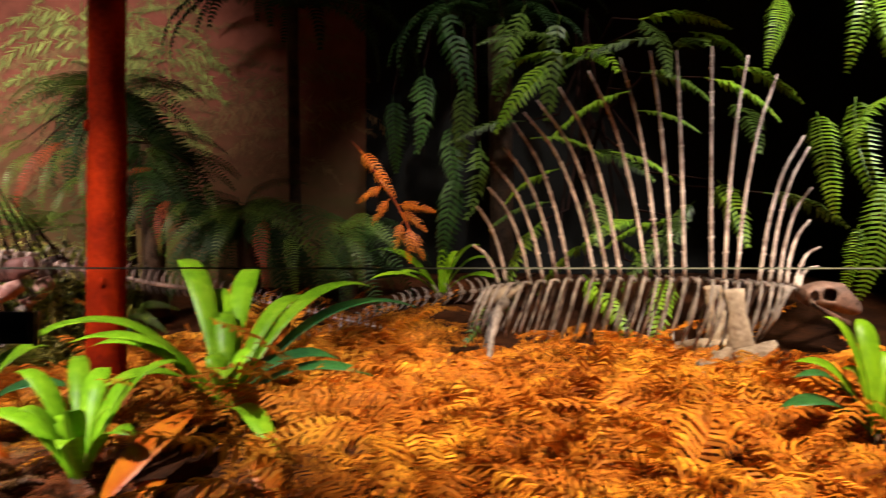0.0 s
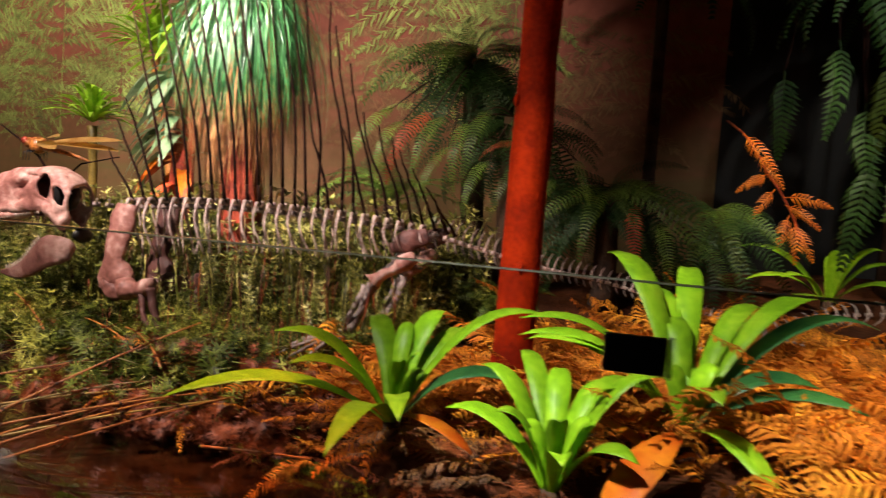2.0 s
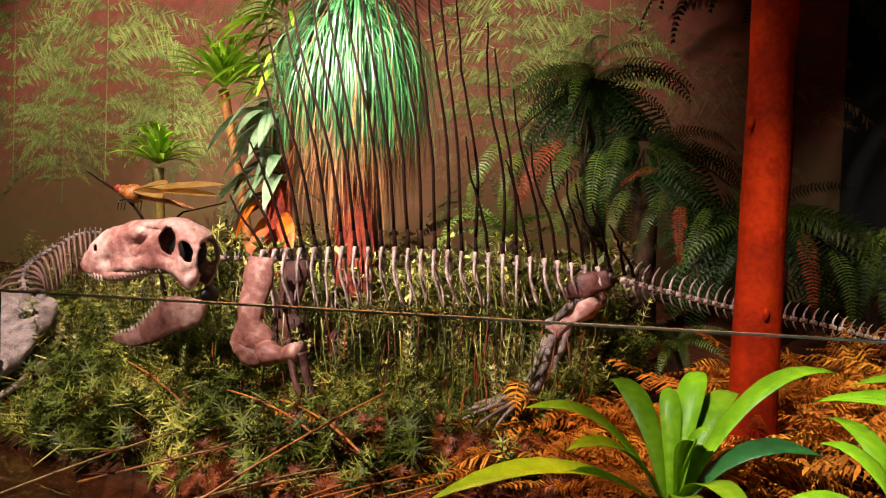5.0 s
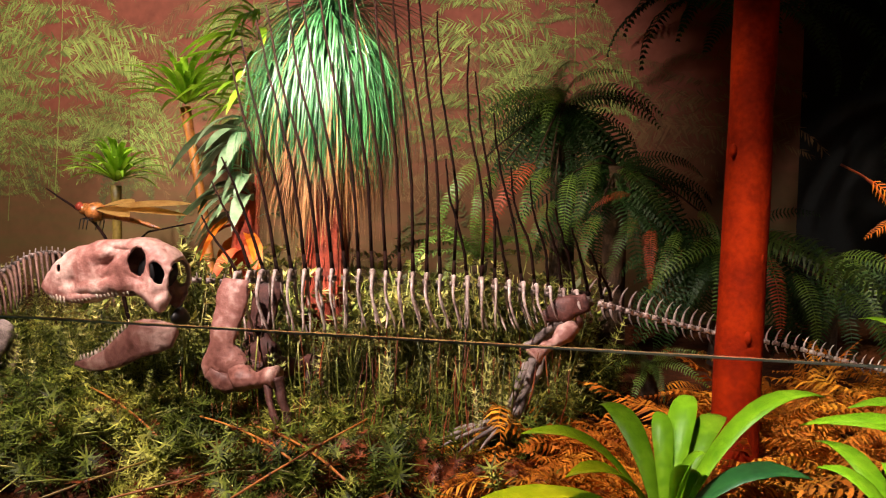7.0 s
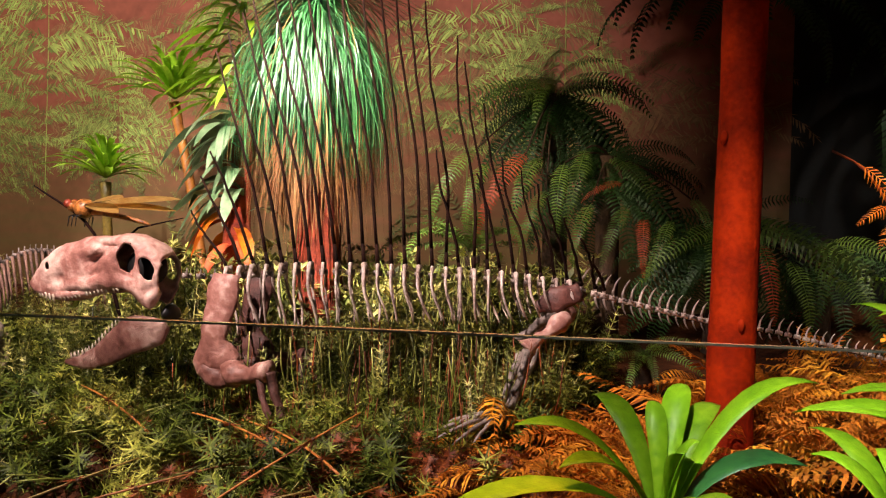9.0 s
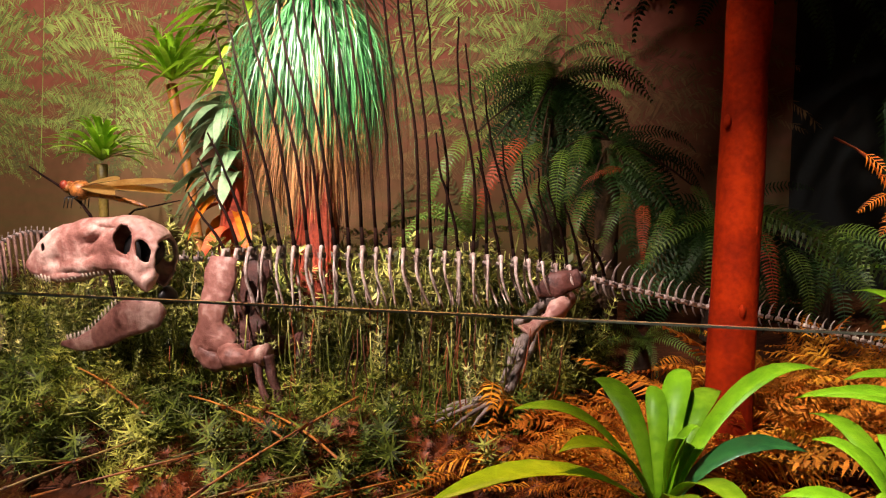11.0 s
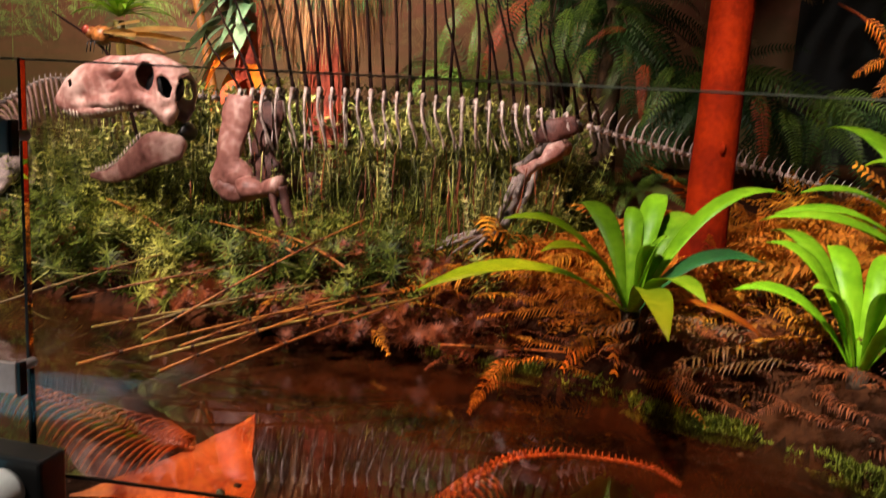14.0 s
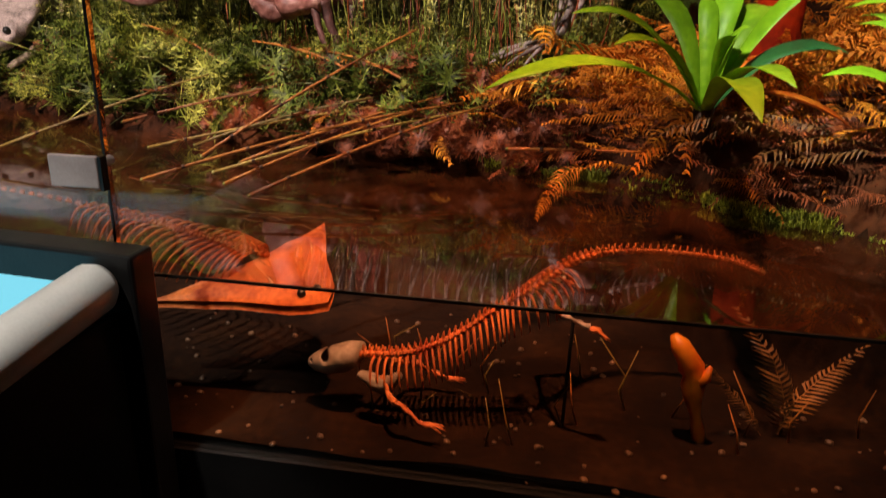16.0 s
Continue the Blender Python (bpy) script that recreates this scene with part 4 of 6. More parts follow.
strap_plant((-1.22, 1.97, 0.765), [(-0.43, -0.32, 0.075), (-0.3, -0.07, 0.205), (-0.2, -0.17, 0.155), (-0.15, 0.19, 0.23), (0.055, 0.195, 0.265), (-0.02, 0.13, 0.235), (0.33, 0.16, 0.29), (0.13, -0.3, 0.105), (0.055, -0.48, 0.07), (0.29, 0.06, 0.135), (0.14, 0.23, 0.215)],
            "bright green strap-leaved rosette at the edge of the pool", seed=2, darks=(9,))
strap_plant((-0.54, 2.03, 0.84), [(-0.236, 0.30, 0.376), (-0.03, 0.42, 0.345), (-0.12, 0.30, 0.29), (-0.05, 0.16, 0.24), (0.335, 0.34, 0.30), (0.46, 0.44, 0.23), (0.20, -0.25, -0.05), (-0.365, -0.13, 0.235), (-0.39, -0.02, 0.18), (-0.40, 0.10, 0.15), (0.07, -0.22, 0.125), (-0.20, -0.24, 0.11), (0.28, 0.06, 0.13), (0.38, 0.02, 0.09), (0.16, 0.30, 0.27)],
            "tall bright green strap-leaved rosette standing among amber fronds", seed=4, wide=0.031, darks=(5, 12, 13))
strap_plant((-0.785, 1.775, 0.735), [(-0.185, 0.065, 0.24), (-0.115, -0.055, 0.175), (-0.143, 0.27, 0.242), (-0.035, 0.205, 0.225), (0.2, 0.075, 0.262), (-0.245, 0.015, 0.145), (0.175, -0.115, 0.135), (0.045, -0.175, 0.125), (0.085, 0.175, 0.215)],
            "smaller bright green strap-leaved rosette between its neighbours", seed=6, wide=0.026)
strap_plant((-0.05, 3.6, 1.02), [(-0.35, 0.13, 0.195), (-0.31, -0.1, 0.08), (-0.19, -0.15, 0.1), (0.02, 0.0, 0.22), (0.18, 0.0, 0.23), (0.23, -0.05, 0.17), (0.08, 0.05, 0.2), (0.27, -0.1, 0.08)],
            "green strap-leaved rosette behind the skeletons", seed=8, wide=0.030)
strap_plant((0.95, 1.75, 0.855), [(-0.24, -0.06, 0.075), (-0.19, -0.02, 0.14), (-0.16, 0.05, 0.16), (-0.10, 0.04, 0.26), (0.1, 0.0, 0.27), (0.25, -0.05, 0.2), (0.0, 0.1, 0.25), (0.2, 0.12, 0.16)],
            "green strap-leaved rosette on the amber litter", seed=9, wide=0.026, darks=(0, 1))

# rust-red post
post = thing("wooden_post", (-1.03, 2.42, 0.70), "round rust-red wooden post standing on the bank", "post")
rings = [(-1.035 + 0.035 * k / 22, 2.42 - 0.02 * k / 22, 0.66 + 2.95 * k / 22) for k in range(23)]
roughen(G().tube(rings, [0.074, 0.066] + [0.0585 - 0.0006 * k + 0.0012 * math.sin(k * 1.9) for k in range(21)], 18), 0.004, 9).make("trunk", WOOD_RED, post)
for k, (z, a) in enumerate(((1.62, 3.9), (1.15, 5.0), (2.05, 4.4), (1.35, 5.6))):
    c = V3((-1.03 + 0.051 * math.cos(a), 2.41 + 0.051 * math.sin(a), z))
    G().ball(c, (0.009, 0.009, 0.018), n=8, k=5, rough=0.3).make("knot", WOOD_RED, post)

# grass tree: a fountain of fine blades over a red fibrous trunk
tree = thing("grass_tree", (-2.43, 3.12, 0.80), "grass tree with drooping blue-green blades on a red trunk", "plant")
r = random.Random(21)
G().tube([(-2.43, 3.12, 0.78), (-2.43, 3.12, 1.1), (-2.435, 3.12, 1.5), (-2.44, 3.12, 2.15)], [0.052, 0.056, 0.06, 0.05], 14).make("trunk", TRUNK_RED, tree)
fib = G()
for i in range(260):
    a = r.uniform(0, 6.283)
    x, y = -2.43 + 0.062 * math.cos(a), 3.12 + 0.062 * math.sin(a)
    z = r.uniform(1.05, 1.62)
    fib.leaf(bez((x, y, z), (x + 0.03 * math.cos(a), y + 0.03 * math.sin(a), z - 0.15), (x + 0.02 * math.cos(a) + r.uniform(-.03, .03), y + 0.02 * math.sin(a), z - r.uniform(0.2, 0.45)), 5), [0.006, 0.006, 0.005, 0.004, 0.001], 0.1, (math.cos(a), math.sin(a), 0.1))
fib.make("bark_fibre", TRUNK_RED, tree, "hanging red fibres")
blades, dry = G(), G()
for i in range(2500):
    a = r.uniform(0, 6.283)
    k = r.random() ** 0.7
    rad = 0.29 * k + 0.02
    o = V3((math.cos(a), math.sin(a), 0))
    top = V3((-2.46, 3.12, 2.20 + r.uniform(-0.22, 0.10) - 0.15 * (1 - k)))
    low = 1.50 + 0.36 * r.random() ** 1.4 + 0.05 * k * r.random()
    tip = V3((-2.455, 3.12, low)) + o * (rad * 0.92 + r.uniform(-0.07, 0.08)) + V3((r.uniform(-.05, .05), 0, 0))
    mid = top.lerp(tip, 0.30) + o * (rad * (0.62 + 0.45 * r.random())) + V3((r.uniform(-.02, .02), 0, 0.05 + 0.10 * r.random()))
    pts = [top.lerp(mid, 0.02)] + bez(top, mid, tip, 8)[1:]
    w = r.uniform(0.75, 1.35)
    (dry if low < 1.53 else blades).leaf(pts, [w * q for q in (0.0014, 0.0021, 0.0024, 0.0024, 0.0022, 0.0019, 0.0014, 0.0003)], 0.45, o + V3((r.uniform(-.5, .5), r.uniform(-.5, .5), 0.3)))
for i in range(420):
    a = r.uniform(0, 6.283)
    o = V3((math.cos(a), math.sin(a), 0))
    k, z = r.uniform(0.08, 0.26), r.uniform(1.62, 1.80)
    dry.leaf(bez(V3((-2.455, 3.12, z)) + o * k * 0.7, V3((-2.455, 3.12, z - 0.1)) + o * k * 1.05, V3((-2.455 + r.uniform(-.03, .03), 3.12, z - r.uniform(0.18, 0.40))) + o * k, 6), [0.0016, 0.002, 0.002, 0.0018, 0.0014, 0.0004], 0.4, o)
for i in range(170):
    a = r.uniform(0, 6.283)
    o = V3((math.cos(a), math.sin(a), 0))
    top = V3((-2.44, 3.12, 2.12))
    blades.leaf(bez(top, top + o * 0.1 + V3((0, 0, 0.3)), top + o * r.uniform(0.25, 0.5) + V3((0, 0, r.uniform(-0.05, 0.32))), 8), [0.003, 0.0034, 0.0034, 0.0032, 0.003, 0.0026, 0.002, 0.0006], 0.3)
tagged(blades.make("foliage", GRASS, tree, "blue-green grassy blades"), kind="stuff")
tagged(dry.make("dry_skirt", GRASS_DRY, tree, "dry straw-coloured blades"), kind="stuff")


def lily_tree(base, top, spread, count, label, seed):
    """A bare stem with a head of arching strap leaves."""
    rr = random.Random(seed)
    t = thing("palm_lily", base, label, "plant", "palm lilies")
    b, c = V3(base), V3(top)
    G().tube(curve([b, b.lerp(c, 0.5) + V3((0.015, 0, 0)), c], 9), [0.030, 0.026, 0.025, 0.024, 0.024, 0.023, 0.023, 0.024, 0.03], 9).make("stem", REED_GREEN if seed == 1 else REED, t, "ringed stem")
    for i in range(count):
        a = 2.4 * i
        s = (i + 0.5) / count
        e = 1.45 - 1.25 * s
        ln = spread * rr.uniform(0.8, 1.1)
        o = V3((math.cos(a), math.sin(a), 0))
        mid = c + o * ln * 0.55 * math.cos(e) + V3((0, 0, ln * 0.62 * math.sin(e) + 0.05))
        tip = c + o * ln * max(math.cos(e), 0.35) + V3((0, 0, ln * (0.8 * math.sin(e) - 0.12)))
        G().leaf(bez(c + V3((0, 0, 0.02)), mid, tip, 8), [spread * k for k in (0.02, 0.031, 0.038, 0.042, 0.040, 0.032, 0.02, 0.002)], 0.35).make("leaf", FERN_BRIGHT, t)
    return t


lily_tree((-3.78, 3.70, 1.0), (-3.79, 3.70, 1.585), 0.33, 54, "palm lily with a bright green leafy head on a short stem", 1)
lily_tree((-3.28, 3.80, 1.0), (-3.52, 3.86, 2.0), 0.38, 58, "taller palm lily with an orange-brown leaning stem", 2)

# cycad with rows of pale broad leaflets
cyc = thing("cycad", (-2.85, 3.25, 0.85), "cycad with pale grey-green leaflets and orange dead leaf bases", "plant")
G().tube([(-2.85, 3.27, 0.82), (-2.86, 3.27, 1.25), (-2.84, 3.27, 1.9)], [0.06, 0.06, 0.035], 10).make("trunk", TRUNK_RED, cyc)
r = random.Random(8)
for i in range(76):
    z = r.uniform(1.42, 2.32)
    high = z > 1.85
    a = r.uniform(2.3, 4.9) if i % 5 else r.uniform(0, 6.28)
    o = V3((math.cos(a), math.sin(a) * 0.7, 0))
    c = V3((-2.82, 3.25, z))
    ln = r.uniform(0.20, 0.36)
    w = ln * (0.045 if high else 0.10)
    drop = -0.02 - 0.10 * r.random() if high else -0.06 - 0.14 * r.random()
    G().leaf(bez(c + o * 0.02, c + o * ln * 0.6 + V3((0, 0, 0.08)), c + o * ln * 1.05 + V3((0, 0, drop)), 9), [w * k for k in (0.25, 0.55, 0.8, 0.95, 1, 1, 0.85, 0.55, 0.05)], 0.2).make("leaflet", FERN_BRIGHT if high else BROAD, cyc)
for i in range(9):
    a = r.uniform(2.6, 5.6)
    o = V3((math.cos(a), math.sin(a), 0))
    c = V3((-2.85, 3.25, r.uniform(1.28, 1.5)))
    G().leaf(bez(c, c + o * 0.12, c + o * 0.2 + V3((0, 0, -r.uniform(0.1, 0.22))), 6), [0.01, 0.024, 0.03, 0.03, 0.02, 0.002], 0.3).make("dead_leaf", DEAD_LEAF if i % 2 else FERN_RED, cyc, "orange dead leaf")

# ferns
SWORD = [frond(0.66, 26, 0.100, 1.7, slim=0.50, sag=0.12, seed=s).mesh("sword_frond") for s in range(4)]
LONG = [frond(0.85, 30, 0.125, 2.0, slim=0.75, rise=0.9, seed=10 + s).mesh("long_frond") for s in range(4)]
HANG = [frond(0.42, 14, 0.115, 0.7, rise=0.0, slim=0.85, lean=0.65, ragged=0.06, seed=20 + s).mesh("hanging_frond") for s in range(4)]
FINE = [frond(0.5, 24, 0.10, 0.9, rise=0.1, slim=0.62, lean=0.3, seed=30 + s).mesh("fine_frond") for s in range(3)]
WITHERED = [frond(0.30, 9, 0.10, 0.8, rise=0.2, slim=0.45, lean=0.8, ragged=0.1, seed=60 + s).mesh("withered_frond") for s in range(3)]
for me in SWORD + LONG + HANG + FINE + WITHERED:
    me.materials.append(FERN)


def put_frond(parent, me, m, mat, label="", name="frond"):
    """A frond of shared mesh; its own material sits on the object."""
    ob = new(name, me)
    ob.parent = parent
    ob.matrix_basis = Matrix.Translation(-BASES[parent.name]) @ m
    ob.material_slots[0].link = "OBJECT"
    ob.material_slots[0].material = mat
    if label:
        ob["label"] = label
    return ob


def fern(name, base, crown, shapes, count, label, mat, seed, group, size=1.0, tilt=(0, 35), reds=(), arc=(0, 360), trunk=0.0):
    r = random.Random(seed)
    f = thing(name, base, label, "fern", group)
    c = V3(crown)
    if trunk:
        roughen(G().tube(curve([base, V3(base).lerp(c, 0.5), crown], 8), [trunk * 1.3, trunk * 1.1] + [trunk] * 6, 10), 0.006, 20).make("trunk", TRUNK, f)
    else:
        G().ball(c, (0.03, 0.03, 0.025), n=8, k=5, rough=0.4).make("crown", TRUNK, f)
    for i in range(count):
        yaw = arc[0] + (arc[1] - arc[0]) * (i + r.uniform(0.1, 0.9)) / count
        m = place(c.x, c.y, c.z + r.uniform(-0.02, 0.03), yaw, r.uniform(*tilt), r.uniform(-12, 12), size * r.uniform(0.75, 1.12))
        put_frond(f, shapes[i % len(shapes)], m, FERN_RED if i in reds else mat, "rust-red dead frond" if i in reds else "")
    return f


# yaw 0 points to the back wall, 90 to -x, 180 to the glass
FRONT = (60, 300)
def aimed(parent, me, base, tip, mat, face=(0, -1.3, 1), label="", name="frond"):
    """Lays a shared frond from base to tip; its arch bulges along face."""
    base, tip, end = V3(base), V3(tip), max((v.co for v in me.vertices), key=lambda c: c.y)
    def axes(d, up):
        a = d.normalized()
        c = (up - a * up.dot(a)).normalized()
        return Matrix((a, c.cross(a), c)).transposed()
    chord = V3((0, end.y, end.z))
    m = axes(tip - base, V3(face)) @ axes(chord, V3((0, 0, 1))).transposed() * ((tip - base).length / chord.length)
    return put_frond(parent, me, Matrix.Translation(base) @ m.to_4x4(), mat, label, name)


def hero_fern(base, crown, trunk, tips, label, mat, seed, fill=0, shapes=SWORD, dark=FERN_SHADE):
    """A tree fern whose outer fronds reach for given tips; fill: fronds between them, coloured dark for inner shade.
    tips: start, tip, kind.
    """
    r = random.Random(seed)
    f = thing("tree_fern", base, label, "fern", "tree ferns")
    c = V3(crown)
    roughen(G().tube(curve([base, V3(base).lerp(c, 0.5), crown], 8), [trunk * 1.3, trunk * 1.1] + [trunk] * 6, 10), 0.006, 20).make("trunk", TRUNK, f)
    for i, (a, b, kind) in enumerate(tips):
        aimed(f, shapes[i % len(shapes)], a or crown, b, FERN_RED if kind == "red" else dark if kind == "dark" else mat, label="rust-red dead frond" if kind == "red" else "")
        if a:
            G().tube(bez(c, c.lerp(V3(a), 0.5) + V3((0, 0, 0.05)), a, 6), [0.006, 0.005, 0.005, 0.004, 0.004, 0.003], 5).make("stalk", TRUNK, f)
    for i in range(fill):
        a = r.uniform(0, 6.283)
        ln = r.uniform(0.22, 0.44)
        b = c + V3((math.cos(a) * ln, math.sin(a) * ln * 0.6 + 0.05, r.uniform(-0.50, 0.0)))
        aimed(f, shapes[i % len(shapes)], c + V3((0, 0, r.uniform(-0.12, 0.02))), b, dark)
    return f


hero_fern((-1.58, 3.80, 0.95), (-1.60, 3.70, 1.98), 0.055,
          [(None, (-2.02, 3.45, 1.70), ""), (None, (-1.88, 3.42, 1.90), ""), (None, (-1.98, 3.5, 1.86), ""), (None, (-1.36, 3.5, 2.06), ""), (None, (-1.18, 3.55, 1.93), ""), (None, (-1.22, 3.5, 1.83), ""), (None, (-1.60, 3.30, 1.80), ""),
           (None, (-1.72, 3.35, 1.88), ""), (None, (-1.50, 3.4, 2.10), ""), (None, (-1.76, 3.6, 2.10), ""), ((-1.90, 3.48, 1.72), (-2.03, 3.38, 1.40), ""), ((-1.84, 3.45, 1.66), (-1.93, 3.36, 1.38), ""),
           ((-1.68, 3.40, 1.70), (-1.83, 3.34, 1.36), "red"), ((-1.62, 3.40, 1.68), (-1.74, 3.30, 1.38), ""), ((-1.60, 3.40, 1.55), (-1.66, 3.30, 1.30), "")],
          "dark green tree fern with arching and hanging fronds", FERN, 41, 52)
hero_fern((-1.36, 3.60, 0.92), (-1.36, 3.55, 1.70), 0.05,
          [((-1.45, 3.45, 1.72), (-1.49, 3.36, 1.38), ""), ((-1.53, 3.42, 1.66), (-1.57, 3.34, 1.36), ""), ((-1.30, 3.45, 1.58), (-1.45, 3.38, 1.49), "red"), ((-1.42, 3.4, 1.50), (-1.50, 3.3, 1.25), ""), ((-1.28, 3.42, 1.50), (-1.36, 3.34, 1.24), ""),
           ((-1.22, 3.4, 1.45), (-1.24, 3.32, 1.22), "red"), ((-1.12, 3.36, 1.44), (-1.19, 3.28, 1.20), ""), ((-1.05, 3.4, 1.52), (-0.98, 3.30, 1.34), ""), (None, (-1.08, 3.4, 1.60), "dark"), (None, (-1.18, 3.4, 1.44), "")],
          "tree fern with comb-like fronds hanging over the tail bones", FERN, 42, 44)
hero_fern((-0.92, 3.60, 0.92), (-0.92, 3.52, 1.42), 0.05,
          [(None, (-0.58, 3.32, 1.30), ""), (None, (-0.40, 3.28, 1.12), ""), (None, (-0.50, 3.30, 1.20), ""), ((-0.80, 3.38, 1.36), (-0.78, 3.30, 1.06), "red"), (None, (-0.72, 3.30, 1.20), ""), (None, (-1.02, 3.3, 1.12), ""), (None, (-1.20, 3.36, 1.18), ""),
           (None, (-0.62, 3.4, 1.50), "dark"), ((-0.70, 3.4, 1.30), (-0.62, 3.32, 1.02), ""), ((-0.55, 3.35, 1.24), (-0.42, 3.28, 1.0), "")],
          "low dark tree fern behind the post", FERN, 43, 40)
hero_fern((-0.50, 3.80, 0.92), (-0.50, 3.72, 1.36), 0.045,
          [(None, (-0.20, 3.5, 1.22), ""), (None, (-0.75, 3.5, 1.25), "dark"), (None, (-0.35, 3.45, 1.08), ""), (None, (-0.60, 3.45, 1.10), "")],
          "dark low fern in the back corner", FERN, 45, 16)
hero_fern((-1.22, 3.10, 0.80), (-1.22, 3.06, 0.98), 0.03,
          [(None, (-1.40, 2.92, 0.90), ""), (None, (-1.46, 2.98, 1.0), ""), (None, (-1.16, 2.9, 0.88), ""), (None, (-1.05, 2.92, 0.92), ""), (None, (-1.02, 3.0, 1.02), ""), (None, (-1.30, 2.88, 0.86), "")],
          "small green fern under the tail bones", FERN, 50, 0)
# the shadow on these two tall ferns is put into their colour
fern("tree_fern", (-0.80, 4.0, 0.95), (-0.80, 3.92, 2.42), LONG, 16, "tall shadowed tree fern with hanging fronds", FERN_SHADE, 46, "tree ferns", 0.9, (-35, 10), trunk=0.03)
fern("tree_fern", (0.25, 3.95, 0.95), (0.22, 3.85, 2.30), LONG, 16, "tall shadowed tree fern with hanging fronds", FERN_SHADE, 47, "tree ferns", 0.85, (-35, 10), trunk=0.06)
fern("tree_fern", (-1.95, 3.65, 0.95), (-1.93, 3.6, 1.30), SWORD, 14, "low green fern beside the grass tree", FERN, 48, "tree ferns", 0.75, (-10, 35), arc=FRONT, trunk=0.04)

# fronds that hang from the dark canopy, each from its own twig
HANGING = ((-0.12, 3.45, 2.02), (0.0, 3.5, 1.80), (0.12, 3.45, 1.70), (0.02, 3.4, 1.57), (0.06, 3.4, 1.95), (-0.02, 3.5, 2.3), (0.22, 3.5, 2.25), (-0.28, 3.7, 1.95), (0.32, 3.5, 2.3), (0.45, 3.3, 2.2))
canopy = thing("hanging_fern", (0.0, 3.6, 2.4), "dark fern canopy with fronds hanging straight down", "fern", "hanging ferns")
for i, (x, y, z) in enumerate(HANGING):
    r = random.Random(i)
    G().tube(curve([(x * 0.8, 3.85, 2.5), (x * 0.9, (y + 3.8) / 2, z + 0.18), (x, y, z)], 7), [0.006, 0.005, 0.005, 0.004, 0.004, 0.0035, 0.003], 5).make("twig", SPINE_DARK, canopy)
    # fronds to the left wear the green darkened for shade
    put_frond(canopy, HANG[i % 4], place(x, y, z, 180 + r.uniform(-40, 40), -72 + r.uniform(-12, 14), r.uniform(-15, 15), r.uniform(0.85, 1.05)), FERN_SHADE if x < 0.05 else FERN)
bush = thing("hanging_fern", (0.55, 3.3, 2.3), "fresh green fern branches behind the knobbed spines", "fern", "hanging ferns")
for i, (x, y, z, yaw, pit, sz) in enumerate(((0.45, 3.3, 2.1, 120, 10, 0.8), (0.55, 3.2, 2.0, 60, 20, 0.8), (0.50, 3.25, 2.05, 200, -5, 0.8), (0.75, 3.15, 1.93, 230, -10, 0.8), (0.70, 3.1, 1.85, 95, -12, 0.8), (0.42, 3.1, 1.55, 100, -15, 0.6),
                                            (0.55, 3.0, 1.45, 190, -20, 0.7), (0.98, 3.1, 1.9, 250, -15, 0.7), (1.0, 3.0, 1.5, 180, -30, 0.7), (0.9, 3.0, 1.35, 110, -25, 0.8), (0.6, 3.0, 1.3, 70, -20, 0.8), (0.35, 2.95, 1.35, 120, -35, 0.7),
                                            (1.15, 2.95, 1.45, 280, -5, 0.7), (0.75, 3.2, 2.15, 270, 15, 0.8), (0.95, 3.2, 2.1, 300, 5, 0.7), (0.3, 3.2, 1.75, 110, 0, 0.7), (0.8, 2.95, 1.15, 160, -30, 0.7), (0.5, 2.95, 1.15, 200, -30, 0.7), (0.25, 2.95, 1.12, 150, -25, 0.7))):
    put_frond(bush, HANG[i % 4], place(x, y, z, yaw, pit, (i % 3 - 1) * 15, sz * 1.1), FERN_BRIGHT if i % 3 else FERN)
    G().tube([(0.6, 3.55, 1.4 + 0.05 * i), (x * 0.5 + 0.3, (y + 3.5) / 2, z + 0.05), (x, y, z)], [0.006, 0.005, 0.003], 5).make("twig", SPINE_DARK, bush)
bright = thing("hanging_fern", (1.5, 2.7, 2.4), "bright lime-green feathery fern branches hanging down", "fern", "hanging ferns")
for i, (x, y, z, yaw, pit, sz) in enumerate(((1.36, 2.62, 2.16, 165, -62, 0.75), (1.45, 2.6, 2.0, 185, -70, 0.85), (1.46, 2.6, 1.75, 110, -18, 0.75), (1.40, 2.6, 1.48, 175, -68, 0.85), (1.55, 2.55, 1.65, 190, -60, 0.8), (1.18, 2.75, 2.16, 80, 5, 0.6), (1.15, 2.8, 2.12, 165, -50, 0.6),
                                            (1.5, 2.55, 2.15, 130, -40, 0.8), (1.6, 2.6, 2.3, 200, -55, 0.9), (1.33, 2.62, 1.33, 170, -70, 0.5), (1.62, 2.6, 1.4, 180, -60, 0.8), (1.3, 2.7, 2.35, 100, -5, 0.6))):
    put_frond(bright, FINE[i % 3], place(x, y, z, yaw, pit, (i % 3 - 1) * 12, sz), FERN_BRIGHT)
    G().tube([(1.75, 2.9, z + 0.1), (x * 0.5 + 0.85, y + 0.12, z + 0.06), (x, y, z)], [0.008, 0.006, 0.003], 5).make("twig", SPINE_DARK, bright)
q = random.Random(66)
for i in range(10):
    x, y, z = q.uniform(1.2, 1.75), q.uniform(2.55, 2.95), q.uniform(1.5, 2.35)
    put_frond(bright, FINE[i % 3], place(x, y, z, q.uniform(90, 230), q.uniform(-70, -20), q.uniform(-15, 15), q.uniform(0.6, 0.9)), FERN_BRIGHT)
